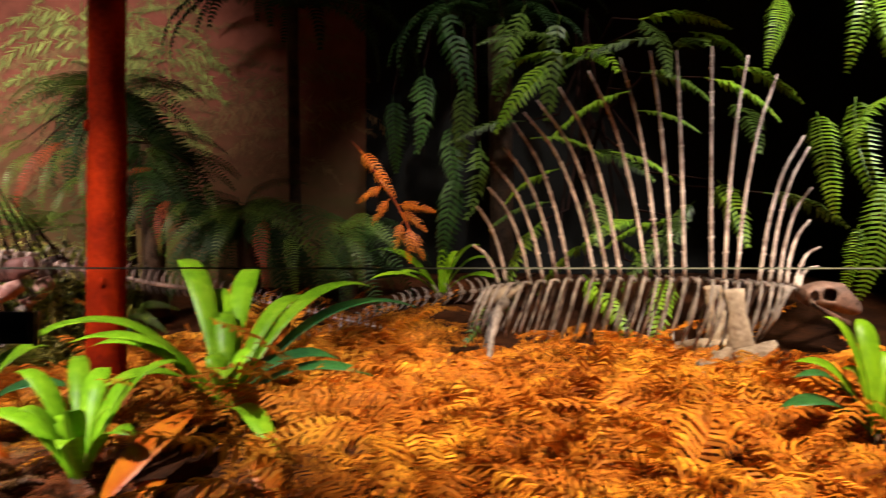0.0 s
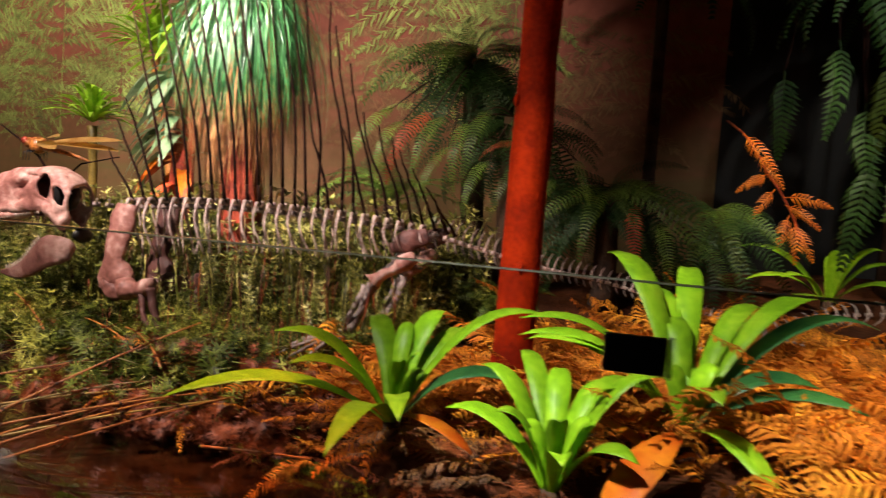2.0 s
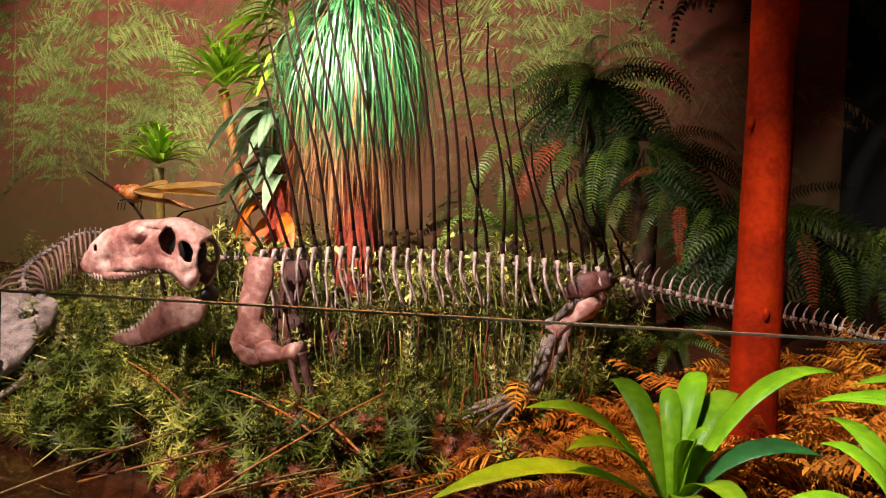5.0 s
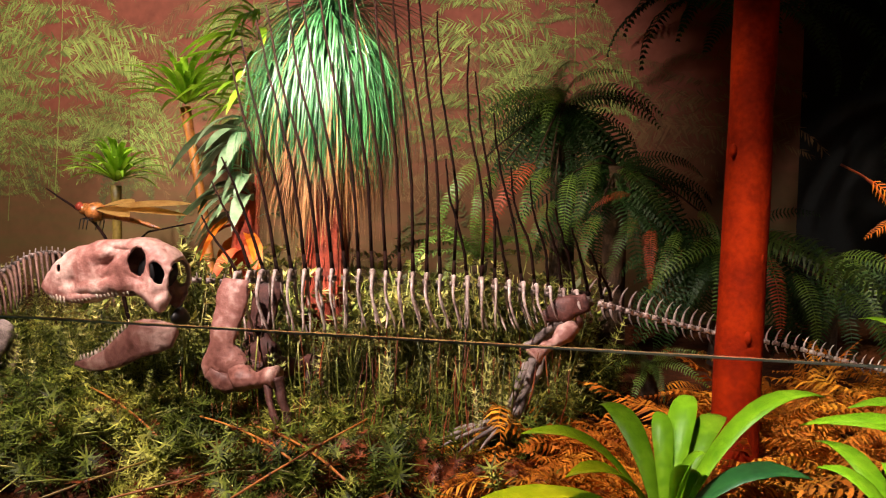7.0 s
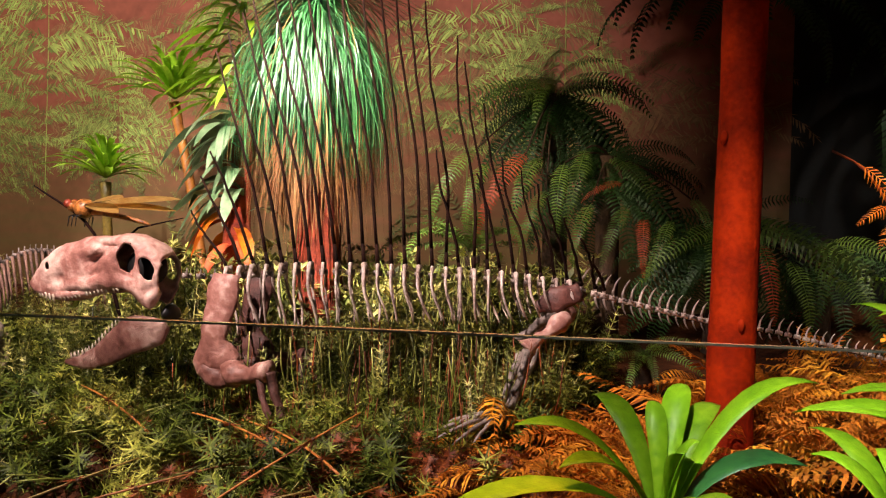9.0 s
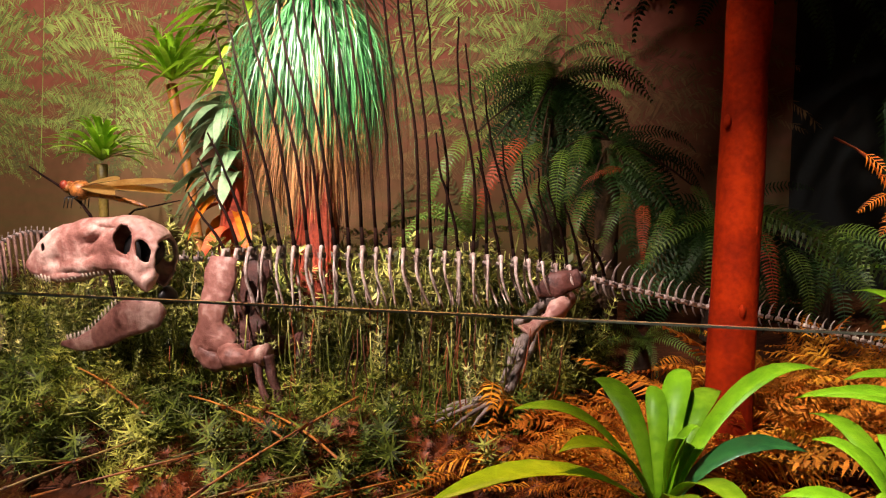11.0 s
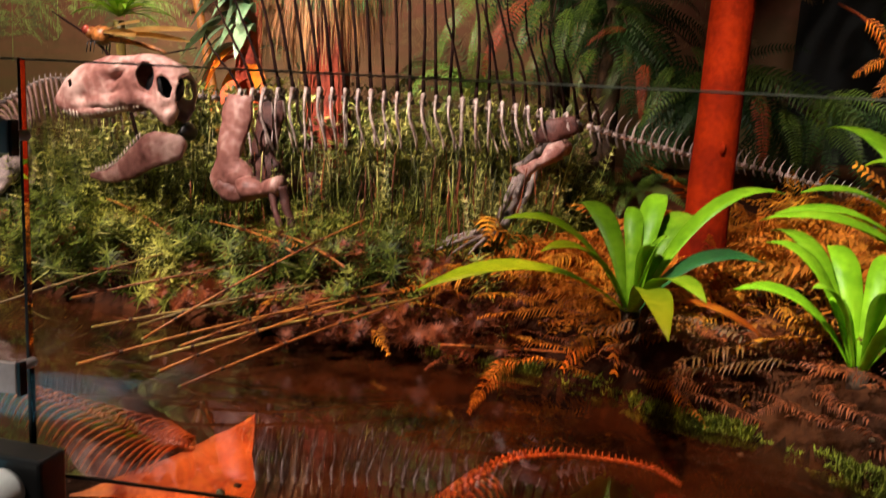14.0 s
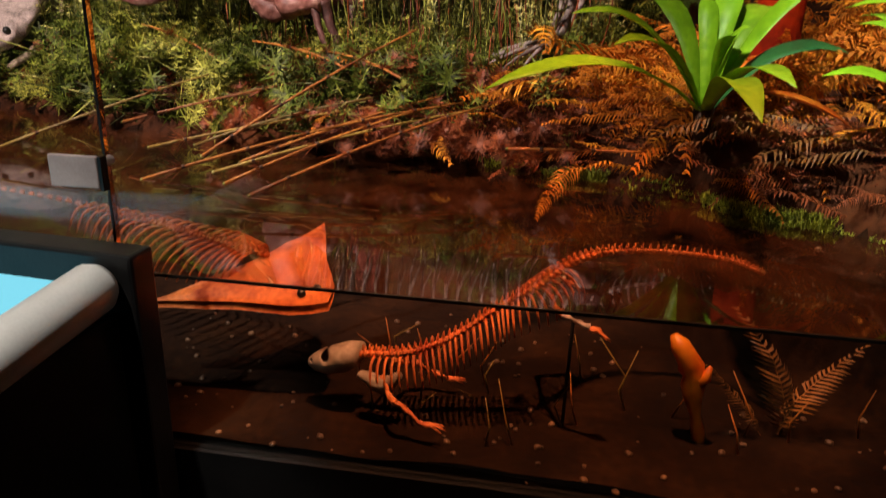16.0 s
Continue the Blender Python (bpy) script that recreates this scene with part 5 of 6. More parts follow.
for i in range(16):
    x, y, z = q.uniform(0.3, 1.15), q.uniform(3.0, 3.4), q.uniform(1.25, 2.3)
    put_frond(bush, HANG[i % 4], place(x, y, z, q.uniform(80, 280), q.uniform(-40, 15), q.uniform(-20, 20), q.uniform(0.6, 0.95)), FERN_BRIGHT if i % 2 else FERN)
dead = thing("dead_fern", (-0.46, 3.7, 1.72), "orange dead feathery fern hanging from a dark trunk", "fern")
G().tube(curve([(-0.48, 3.72, 1.74), (-0.40, 3.6, 1.66), (-0.31, 3.58, 1.52), (-0.24, 3.57, 1.42), (-0.15, 3.56, 1.24)], 12), 0.005, 5).make("stem", FERN_RED, dead)
for i, (a, b) in enumerate((((-0.42, 3.6, 1.68), (-0.29, 3.55, 1.52)), ((-0.36, 3.59, 1.60), (-0.25, 3.55, 1.46)), ((-0.31, 3.58, 1.52), (-0.42, 3.55, 1.43)), ((-0.28, 3.58, 1.46), (-0.36, 3.54, 1.34)), ((-0.25, 3.57, 1.43), (-0.07, 3.54, 1.40)),
                            ((-0.24, 3.57, 1.40), (-0.10, 3.53, 1.32)), ((-0.22, 3.57, 1.36), (-0.26, 3.53, 1.22)), ((-0.19, 3.57, 1.32), (-0.12, 3.54, 1.18)), ((-0.20, 3.57, 1.34), (-0.17, 3.53, 1.17)))):
    aimed(dead, WITHERED[i % 3], a, b, DEAD_LEAF, name="dead_frond")


# ---- ground cover and litter ----
r = random.Random(77)


def fallen(length, pairs, reach, seed):
    g = frond(length, pairs, reach, 0.6, 0.2, 0.55, 0.3, 0.62, seed, 0.10, 0.0026)
    q = random.Random(seed + 100)
    k = q.uniform(-4, 4)
    g.v = [(x + k * y * y * 0.35, y, z + 0.035 * math.sin(9 * y + seed) - 2.2 * x * x + 0.016 * noise.noise(V3((x * 20, y * 20, seed)))) for x, y, z in g.v]
    return g


LIE = [fallen(0.42, 23, 0.088, s) for s in range(6)]
LIE_MESH = [g.mesh("fallen_frond") for g in LIE]
for me in LIE_MESH:
    me.materials.append(LITTER_ONE)


def litter_spot():
    while True:
        x, y = r.uniform(-1.75, 2.2), r.uniform(1.25, 3.4)
        s = y - shore(x)
        if y > glass_y(x) + 0.05 and s > 0.14 and not (-1.9 < x < -1.5 and 2.28 < y < 2.62) and (x > -1.0 or s < 0.95) and (x > -0.6 or y > 2.1 or r.random() < 0.04) and (x > -0.25 or y > 2.0 or r.random() < 0.02) and not (x < -1.3 and y > 2.75) and not (x > -0.15 and y > 2.62):
            return x, y


poses = [[] for _ in LIE]
for i in range(1500):
    x, y = litter_spot()
    deep = 0.05 * ease(y, 2.1, 2.35) if x > -0.2 else 0
    poses[i % 6].append(place(x, y, land(x, y) + r.uniform(-0.01, 0.06) - deep, r.uniform(0, 360), r.uniform(-24, 24), r.uniform(-45, 45), r.uniform(0.45, 1.1) * (1 - 4 * deep)))
for i in range(110):
    x = r.uniform(-2.2, -1.15)
    y = shore(x) + r.uniform(0.02, 0.42)
    poses[i % 6].append(place(x, y, land(x, y) + r.uniform(0.0, 0.03), r.uniform(0, 360), r.uniform(-10, 14), r.uniform(-25, 25), r.uniform(0.3, 0.6)))
scatter("leaf_litter", LIE, poses, LITTER, "deep bed of amber and rust dead fern fronds", "leaf litter")
for i in range(110):
    x, y = r.uniform(-0.75, 1.25), r.uniform(1.45, 2.6)
    if y < glass_y(x) + 0.2 or y - shore(x) < 0.1 or (x < -0.25 and y < 2.0):
        continue
    ob = new("fallen_frond", LIE_MESH[i % 6])
    ob.matrix_world = place(x, y, land(x, y) + r.uniform(0.03, 0.05), r.uniform(0, 360), r.uniform(-6, 10), r.uniform(-20, 20), r.uniform(0.7, 1.15))
    tagged(ob, "amber dead fern frond lying on the litter", "fallen frond", "fallen fronds")
# shore fronds: plant shadow is put into their brown colour
for i, (x, y, yaw, sz) in enumerate(((-0.98, 1.88, 85, 0.75), (-1.06, 1.94, 100, 0.7), (-0.88, 1.82, 90, 0.7), (-0.95, 1.97, 70, 0.7), (-0.85, 1.92, 100, 0.7), (-1.12, 1.99, 80, 0.55), (-1.02, 1.90, 60, 0.6), (-0.92, 1.86, 115, 0.65))):
    ob = new("fallen_frond", LIE_MESH[i % 6])
    ob.matrix_world = place(x, y, land(x, y) + 0.03, yaw, 0, 5, sz)
    ob.material_slots[0].link = "OBJECT"
    ob.material_slots[0].material = BROWN_FROND
    tagged(ob, "dead fern frond lying on the mossy shore, browned for plant shadow", "fallen frond", "fallen fronds")


debris = [[] for _ in LIE]
for i in range(170):
    x = r.uniform(-1.7, -0.5)
    y = shore(x) + r.uniform(0.03, 0.34)
    debris[i % 6].append(place(x, y, land(x, y) + r.uniform(0.0, 0.02), r.uniform(0, 360), r.uniform(-12, 12), r.uniform(-25, 25), r.uniform(0.25, 0.5)))
scatter("shore_debris", LIE, debris, RUST_TUFT, "rust-brown broken fronds on the wet shore", "plant debris")


def whorl(height, tiers, arms, reach, seed, droop=0.3):
    """A feathery water plant: a thin stem with whorls of needles."""
    q = random.Random(seed)
    g = G().tube([(0, 0, 0), (q.uniform(-.01, .01), 0, height * 0.5), (q.uniform(-.02, .02), q.uniform(-.02, .02), height)], [0.0016, 0.0014, 0.0008], 3, caps=False)
    for t in range(tiers):
        z = height * (0.25 + 0.75 * t / max(1, tiers - 1))
        for k in range(arms):
            a = 6.283 * (k + 0.5 * (t % 2)) / arms + q.uniform(-.2, .2)
            o = V3((math.cos(a), math.sin(a), 0))
            e = reach * q.uniform(0.7, 1.1) * (1 - 0.4 * t / tiers)
            s = V3((-o.y, o.x, 0)) * 0.0026
            p = V3((0, 0, z))
            g.add([p - s, p + s, p + o * e + V3((0, 0, e * (0.55 - droop)))], [(0, 1, 2)])
    return g


WH = [whorl(0.115, 5, 8, 0.052, s) for s in range(4)]
TALL = [whorl(0.28, 10, 7, 0.035, 10 + s, 0.1) for s in range(4)]
TUFT = [whorl(0.06, 3, 16, 0.05, 20 + s, 0.2) for s in range(3)]


def bank_spot(x0, x1, y0, y1):
    while True:
        x, y = r.uniform(x0, x1), r.uniform(y0, y1)
        if y > shore(x) + 0.0 and not (x > -1.85 and y < 2.55 and r.random() < 0.9) and not (x > -1.5 and y < 3.0):
            return x, y


low, shoots, rust = [[] for _ in WH], [[] for _ in TALL], [[] for _ in TUFT]
for i in range(4200):
    x, y = bank_spot(-4.8, -1.35, 1.9, 3.4)
    low[i % 4].append(place(x, y, land(x, y) - 0.005, r.uniform(0, 360), r.uniform(-50, 50), r.uniform(-50, 50), r.uniform(0.7, 1.5)))
for i in range(1500):
    x, y = bank_spot(-4.6, -1.4, 2.55, 3.7)
    shoots[i % 4].append(place(x, y, land(x, y) - 0.01, r.uniform(0, 360), r.uniform(-28, 28), r.uniform(-28, 28), r.uniform(0.5, 1.25)))
for i in range(260):
    x, y = bank_spot(-4.2, -1.6, 1.95, 2.9)
    rust[i % 3].append(place(x, y, land(x, y) + 0.04, r.uniform(0, 360), r.uniform(-50, 50), r.uniform(-50, 50), r.uniform(0.5, 0.95)))
for i in range(150):
    x, y = r.uniform(-2.1, -1.55), r.uniform(1.9, 2.3)
    rust[i % 3].append(place(x, y, land(x, y) + 0.03, r.uniform(0, 360), r.uniform(-50, 50), r.uniform(-50, 50), r.uniform(0.5, 1.0)))
for i in range(240):
    x = r.uniform(-2.5, -1.5)
    y = shore(x) + r.uniform(-0.12, 0.22)
    rust[i % 3].append(place(x, y, max(land(x, y), 0.62) + r.uniform(0.0, 0.07), r.uniform(0, 360), r.uniform(-60, 60), r.uniform(-60, 60), r.uniform(0.45, 0.9)))
scatter("water_plants", WH, low, CARPET, "dense carpet of feathery green water plants", "water plants")
scatter("green_shoots", TALL, shoots, SHOOT, "upright yellow-green leafy shoots behind the skeleton", "shoots")
def leafy(height, heads, seed):
    """A shrubby shoot with small rosettes of oval leaves."""
    q = random.Random(seed)
    g = G().tube([(0, 0, 0), (q.uniform(-.02, .02), 0, height * 0.5), (q.uniform(-.04, .04), q.uniform(-.03, .03), height)], [0.003, 0.0025, 0.0015], 4)
    for h in range(heads):
        z = height * (0.4 + 0.6 * h / max(1, heads - 1))
        c = V3((q.uniform(-.05, .05), q.uniform(-.05, .05), z))
        for k in range(9):
            a, e = 6.283 * k / 9 + q.uniform(-.3, .3), q.uniform(-0.1, 0.9)
            o = V3((math.cos(a) * math.cos(e), math.sin(a) * math.cos(e), math.sin(e)))
            ln = q.uniform(0.022, 0.042)
            s = V3((-math.sin(a), math.cos(a), 0)) * ln * 0.2
            g.add([c, c + o * ln * 0.55 - s, c + o * ln, c + o * ln * 0.55 + s], [(0, 1, 2, 3)])
    return g


LEAFY = [leafy(0.34, 5, s) for s in range(4)]
bushes = [[] for _ in LEAFY]
for i in range(560):
    x, y = r.uniform(-3.3, -1.5), r.uniform(2.9, 3.5)
    bushes[i % 4].append(place(x, y, land(x, y) - 0.01, r.uniform(0, 360), r.uniform(-12, 12), r.uniform(-12, 12), r.uniform(0.6, 1.45)))
scatter("leafy_undergrowth", LEAFY, bushes, SHOOT, "leafy yellow-green undergrowth behind the skeleton", "undergrowth")
scatter("rust_tufts", TUFT, rust, RUST_TUFT, "rust-brown withered tufts among the green", "tufts")
# upright dry stems around the large skeleton
stems = []
for i in range(300):
    x, y = r.uniform(-2.75, -1.5), r.uniform(2.5, 3.1)
    if i % 4 == 0:
        x, y = r.uniform(-2.5, -1.7), r.uniform(2.35, 2.6)
    stems.append(place(x, y, land(x, y) - 0.01, r.uniform(0, 360), r.uniform(-9, 9), r.uniform(-9, 9), r.uniform(0.6, 1.0) * (0.55 if i % 4 == 0 else 1.0)))
stick = G().tube([(0, 0, 0), (0.006, 0, 0.12), (-0.004, 0.004, 0.24), (0.006, 0, 0.36)], [0.0035, 0.003, 0.0028, 0.0018], 5)
scatter("dry_stems", [stick], [stems[::2]], RUST_TUFT, "thin upright dry reed stems", "reed stems")
scatter("pale_stems", [stick], [stems[1::2]], SHOOT, "thin upright straw-yellow stems behind the ribs", "reed stems")
straw = G().tube([(0, 0, 0), (0, 0.05, 0.004), (0.006, 0.12, 0)], [0.0022, 0.002, 0.0012], 4)
scatter("straw", [straw], [[place(x, y, land(x, y) + r.uniform(0.03, 0.08), r.uniform(0, 360), r.uniform(-30, 30), 0, r.uniform(0.6, 1.3)) for x, y in (bank_spot(-3.8, -1.5, 1.95, 2.9) for _ in range(950))]], SHOOT, "loose straw lying among the water plants", "straw")


# bent reeds that lie over the water, with dark joints
def reed(a, b, sag, mat, rad=0.0031, label="jointed dry reed lying over the water"):
    t = thing("fallen_reed", a, label, "reed", "fallen reeds")
    a, b = V3(a), V3(b)
    mid = a.lerp(b, 0.5) + V3((r.uniform(-.03, .03), r.uniform(-.03, .03), sag))
    pts = bez(a, mid, b, 10)
    G().tube(pts, [rad * (0.8 + 0.35 * k / 9) for k in range(10)], 6).make("stem", mat, t)
    n = max(2, int((b - a).length / 0.16))
    for k in range(1, n + 1):
        s = k / (n + 0.6) * 9
        p = pts[int(s)].lerp(pts[min(9, int(s) + 1)], s - int(s))
        d = (b - a).normalized()
        G().tube([p - d * 0.004, p + d * 0.004], rad * 1.5, 6).make("joint", NODE, t)
        if k % 2:
            g = G()
            for j in range(18):
                u = V3((r.uniform(-1, 1), r.uniform(-1, 1), r.uniform(-0.6, 0.8))).normalized()
                w = u.cross(d).normalized() * 0.002
                g.add([p - w, p + w, p + (u + d * 0.6) * r.uniform(0.02, 0.055)], [(0, 1, 2)])
            g.make("joint_tuft", RUST_TUFT, t, "rust-brown tuft")
    G().ball(b, (rad * 1.3,) * 3, n=6, k=4).make("cut_end", SHOOT, t, "pale cut end")
    return t


for a, b, sag, mat in (((-2.004, 2.367, 0.80), (-2.682, 1.933, 0.655), 0.02, REED), ((-1.844, 2.247, 0.72), (-2.508, 1.789, 0.63), 0.03, REED_GREEN), ((-1.95, 2.20, 0.90), (-2.352, 1.766, 0.625), 0.02, REED),
                       ((-1.86, 2.15, 0.74), (-2.25, 1.76, 0.62), 0.02, REED), ((-1.80, 2.12, 0.73), (-2.383, 1.575, 0.615), 0.03, REED), ((-1.76, 2.08, 0.72), (-2.26, 1.66, 0.62), 0.03, REED_GREEN),
                       ((-1.72, 2.05, 0.74), (-2.10, 1.52, 0.62), 0.03, REED), 
                       ((-2.5, 2.08, 0.77), (-2.87, 1.70, 0.62), 0.02, REED_GREEN), ((-2.35, 2.34, 0.82), (-1.93, 2.0, 0.80), 0.03, REED), ((-2.48, 2.3, 0.84), (-2.12, 2.12, 0.80), 0.02, REED),
                       ((-2.95, 2.45, 0.86), (-2.55, 2.2, 0.80), 0.02, REED), ((-1.35, 1.80, 0.705), (-1.62, 1.76, 0.70), 0.0, REED), ((-2.02, 2.05, 0.74), (-2.42, 1.85, 0.63), 0.02, REED_GREEN),
                       ((-1.9, 2.0, 0.72), (-2.2, 1.60, 0.615), 0.03, REED)):
    reed(a, b, sag, mat)

# orange dead strap leaves
for i, (base, tip, w) in enumerate((((-1.14, 1.83, 0.835), (-0.96, 1.79, 0.785), 0.027), ((-0.55, 1.84, 0.885), (-0.67, 1.62, 0.735), 0.046), ((-0.40, 1.78, 0.84), (-0.31, 1.62, 0.73), 0.034), ((-0.57, 1.70, 0.77), (-0.60, 1.60, 0.71), 0.026),
                                    ((-0.72, 1.95, 0.86), (-0.58, 1.88, 0.80), 0.022), ((-0.25, 2.0, 0.86), (-0.16, 1.93, 0.84), 0.025))):
    g = G().leaf(bez(base, V3(base).lerp(V3(tip), 0.5) + V3((0, 0, 0.03)), tip, 9), [w * k for k in (0.3, 0.6, 0.85, 1, 1, 0.95, 0.8, 0.5, 0.08)], 0.3)
    ob = g.make("dead_leaf", DEAD_LEAF)
    md = ob.modifiers.new("thickness", "SOLIDIFY")
    md.thickness = 0.0012
    tagged(ob, "curled bright orange dead leaf under a green rosette", "dead leaf", "dead leaves")

# moss along the shore and stones on the pool floor
tuft = G()
for k in range(26):
    a, e = r.uniform(0, 6.28), r.uniform(0.005, 0.018)
    p = V3((r.uniform(-.018, .018), r.uniform(-.018, .018), 0))
    s = V3((-math.sin(a), math.cos(a), 0)) * 0.0022
    tuft.add([p - s, p + s, p + V3((math.cos(a) * e * 0.5, math.sin(a) * e * 0.5, e * 0.8))], [(0, 1, 2)])
poses = []
for i in range(900):
    x = r.uniform(-1.75, -0.45)
    if noise.noise(V3((x * 5, 1, 4))) < (0.08 if x < -1.2 else -0.3) and r.random() < 0.9:
        continue
    y = shore(x) + min(0.03, max(-0.012, r.gauss(-0.002, 0.009)))
    poses.append(place(x, y, ground_z(x, y) + 0.001, r.uniform(0, 360), 0, 0, r.uniform(0.6, 1.2)))
scatter("shore_moss", [tuft], [poses], MOSS, "yellow-green moss along the pool edge", "moss")
stone = [G().ball((0, 0, 0), (1, 0.8, 0.6), n=7, k=5, rough=0.25) for _ in range(2)]
scatter("pebbles", stone, [[place(x, y, ground_z(x, y) + 0.002, r.uniform(0, 360), 0, 0, r.uniform(0.002, 0.008)) for x, y in ((r.uniform(-3.0, -0.7), r.uniform(1.2, 1.8)) for _ in range(110))] for _ in range(2)], PEBBLE, "small wet pebbles on the pool floor", "pebbles")

# ---- skeletons in and by the pool ----
newt = thing("swimming_newt_skeleton", (-1.6, 1.42, 0.45), "slender orange skeleton of a swimming newt-like animal", "skeleton")
line = curve([(-1.815, 1.36, 0.388), (-1.72, 1.36, 0.404), (-1.642, 1.38, 0.437), (-1.566, 1.40, 0.494), (-1.502, 1.424, 0.535), (-1.444, 1.531, 0.550), (-1.364, 1.593, 0.556), (-1.26, 1.608, 0.560), (-1.171, 1.593, 0.562), (-1.119, 1.536, 0.564)], 70)
for i, p in enumerate(line):
    d = line[min(i + 1, 69)] - line[max(i - 1, 0)]
    sd = side_of(d)
    size = 0.0125 * (1 if i < 40 else 1 - 0.5 * (i - 40) / 30)
    vertebra(p, d, size, sd).make("vertebra", BONE_ORANGE, newt)
    if 2 < i < 37:
        for sgn in (1, -1):
            q = p + sd * sgn * 0.006
            G().tube(bez(q, q + sd * sgn * 0.04, q + sd * sgn * 0.04 - V3((0, 0, 0.055)) + d.normalized() * 0.008, 7), [0.003, 0.003, 0.0028, 0.0026, 0.0024, 0.002, 0.001], 5).make("rib", BONE_ORANGE, newt)
head = [(-1.900, 1.345, 0.364, 0.374, 0.007), (-1.887, 1.347, 0.356, 0.384, 0.017), (-1.86, 1.35, 0.354, 0.397, 0.024), (-1.83, 1.355, 0.360, 0.405, 0.030), (-1.812, 1.36, 0.372, 0.404, 0.028)]
thick(roughen(pierced(head, [(-1.865, 0.388, 0.009, 0.007, 0), (-1.893, 0.374, 0.004, 0.003, 0)], 32, 36), 0.0015, 50).make("skull", BONE_TAN, newt, "flat tan skull"), 0.004)
limb(newt, "shoulder_plate", [(-1.80, 1.33, 0.365), (-1.755, 1.325, 0.355), (-1.72, 1.33, 0.375)], [0.010, 0.016, 0.009], BONE_TAN)
for sgn in (-1, 1):
    y = 1.36 + sgn * 0.03
    limb(newt, "upper_arm", [(-1.755, y, 0.37), (-1.74, y + sgn * 0.025, 0.355), (-1.715, y + sgn * 0.045, 0.345)], [0.006, 0.004, 0.006], BONE_ORANGE)
    limb(newt, "forearm", [(-1.715, y + sgn * 0.045, 0.345), (-1.69, y + sgn * 0.05, 0.328), (-1.665, y + sgn * 0.052, 0.318)], [0.005, 0.0035, 0.004], BONE_ORANGE)
    foot(newt, (-1.665, y + sgn * 0.052, 0.318), [(-1.625, y + sgn * 0.045, 0.312), (-1.623, y + sgn * 0.055, 0.312), (-1.628, y + sgn * 0.066, 0.312)], BONE_ORANGE, 0.0026)
    h = V3((-1.49, 1.45, 0.53))
    k = h + (V3((0.04, -0.07, -0.025)) if sgn < 0 else V3((-0.02, 0.08, -0.02)))
    e = k + (V3((0.05, -0.01, -0.008)) if sgn < 0 else V3((0.05, 0.03, -0.01)))
    limb(newt, "thigh", [h, h.lerp(k, 0.5), k], [0.006, 0.0045, 0.006], BONE_ORANGE)
    limb(newt, "shin", [k, k.lerp(e, 0.5), e], [0.005, 0.004, 0.005], BONE_PALE)
    foot(newt, e, [e + V3((0.03, -0.02, -0.012)), e + V3((0.036, -0.01, -0.018)), e + V3((0.036, 0.0, -0.024)), e + V3((0.03, 0.01, -0.026))], BONE_ORANGE, 0.003)
for p in ((-1.43, 1.40, 0.545), (-1.76, 1.37, 0.40)):
    G().tube([p, (p[0] - 0.005, p[1], ground_z(p[0], p[1]))], 0.0035, 6).make("support_rod", BLACK, newt, "thin black support rod")

horn = thing("horned_skull_skeleton", (-2.1, 1.45, 0.5), "flat orange skeleton with a wide arrow-shaped horned skull", "skeleton")
# arrow-shaped skull: a thin plate with a rim, snout towards the glass
snout, tipr, tipl, notch = V3((-1.872, 1.368, 0.475)), V3((-1.965, 1.585, 0.552)), V3((-2.20, 1.315, 0.462)), V3((-2.045, 1.455, 0.515))
sk = G()
n = 16
for lay in (0, 1):
    for i in range(n + 1):
        s = i / n
        front = (tipr.lerp(snout, s * 2) if s < 0.5 else snout.lerp(tipl, s * 2 - 1))
        front = front + (snout - notch).normalized() * 0.018 * math.sin(math.pi * min(1, abs(s - 0.5) * 4)) * (1 if 0.02 < s < 0.98 else 0)
        back = tipr.lerp(notch, s * 2) if s < 0.5 else notch.lerp(tipl, s * 2 - 1)
        for k in range(6):
            q = front.lerp(back, k / 5)
            sk.v.append(tuple(q + V3((0, 0, (0.017 * math.sin(math.pi * (0.12 + 0.8 * k / 5)) * (1 - abs(2 * s - 1) * 0.7) if lay else -0.012)))))
m = (n + 1) * 6
for lay in (0, 1):
    for i in range(n):
        for k in range(5):
            a = lay * m + i * 6 + k
            q = (a, a + 1, a + 7, a + 6)
            sk.f.append(q if lay else q[::-1])
for i in range(n):
    sk.f += [(i * 6, i * 6 + 6, m + i * 6 + 6, m + i * 6), (i * 6 + 5, m + i * 6 + 5, m + i * 6 + 11, i * 6 + 11)]
skull = roughen(sk, 0.003, 30).make("skull", BONE_ORANGE, horn, "arrow-shaped orange skull")
# black balls stand in for the shade inside the sockets
for e in ((-1.925, 1.37, 0.491), (-1.905, 1.395, 0.494)):
    G().ball(e, (0.009, 0.008, 0.008), n=8, k=5).make("eye_socket", BLACK, skull, "black ball for the shade in an eye socket")
line = curve([(-2.04, 1.455, 0.525), (-2.15, 1.47, 0.535), (-2.36, 1.53, 0.54), (-2.62, 1.60, 0.54), (-2.9, 1.66, 0.53), (-3.2, 1.68, 0.50)], 44)
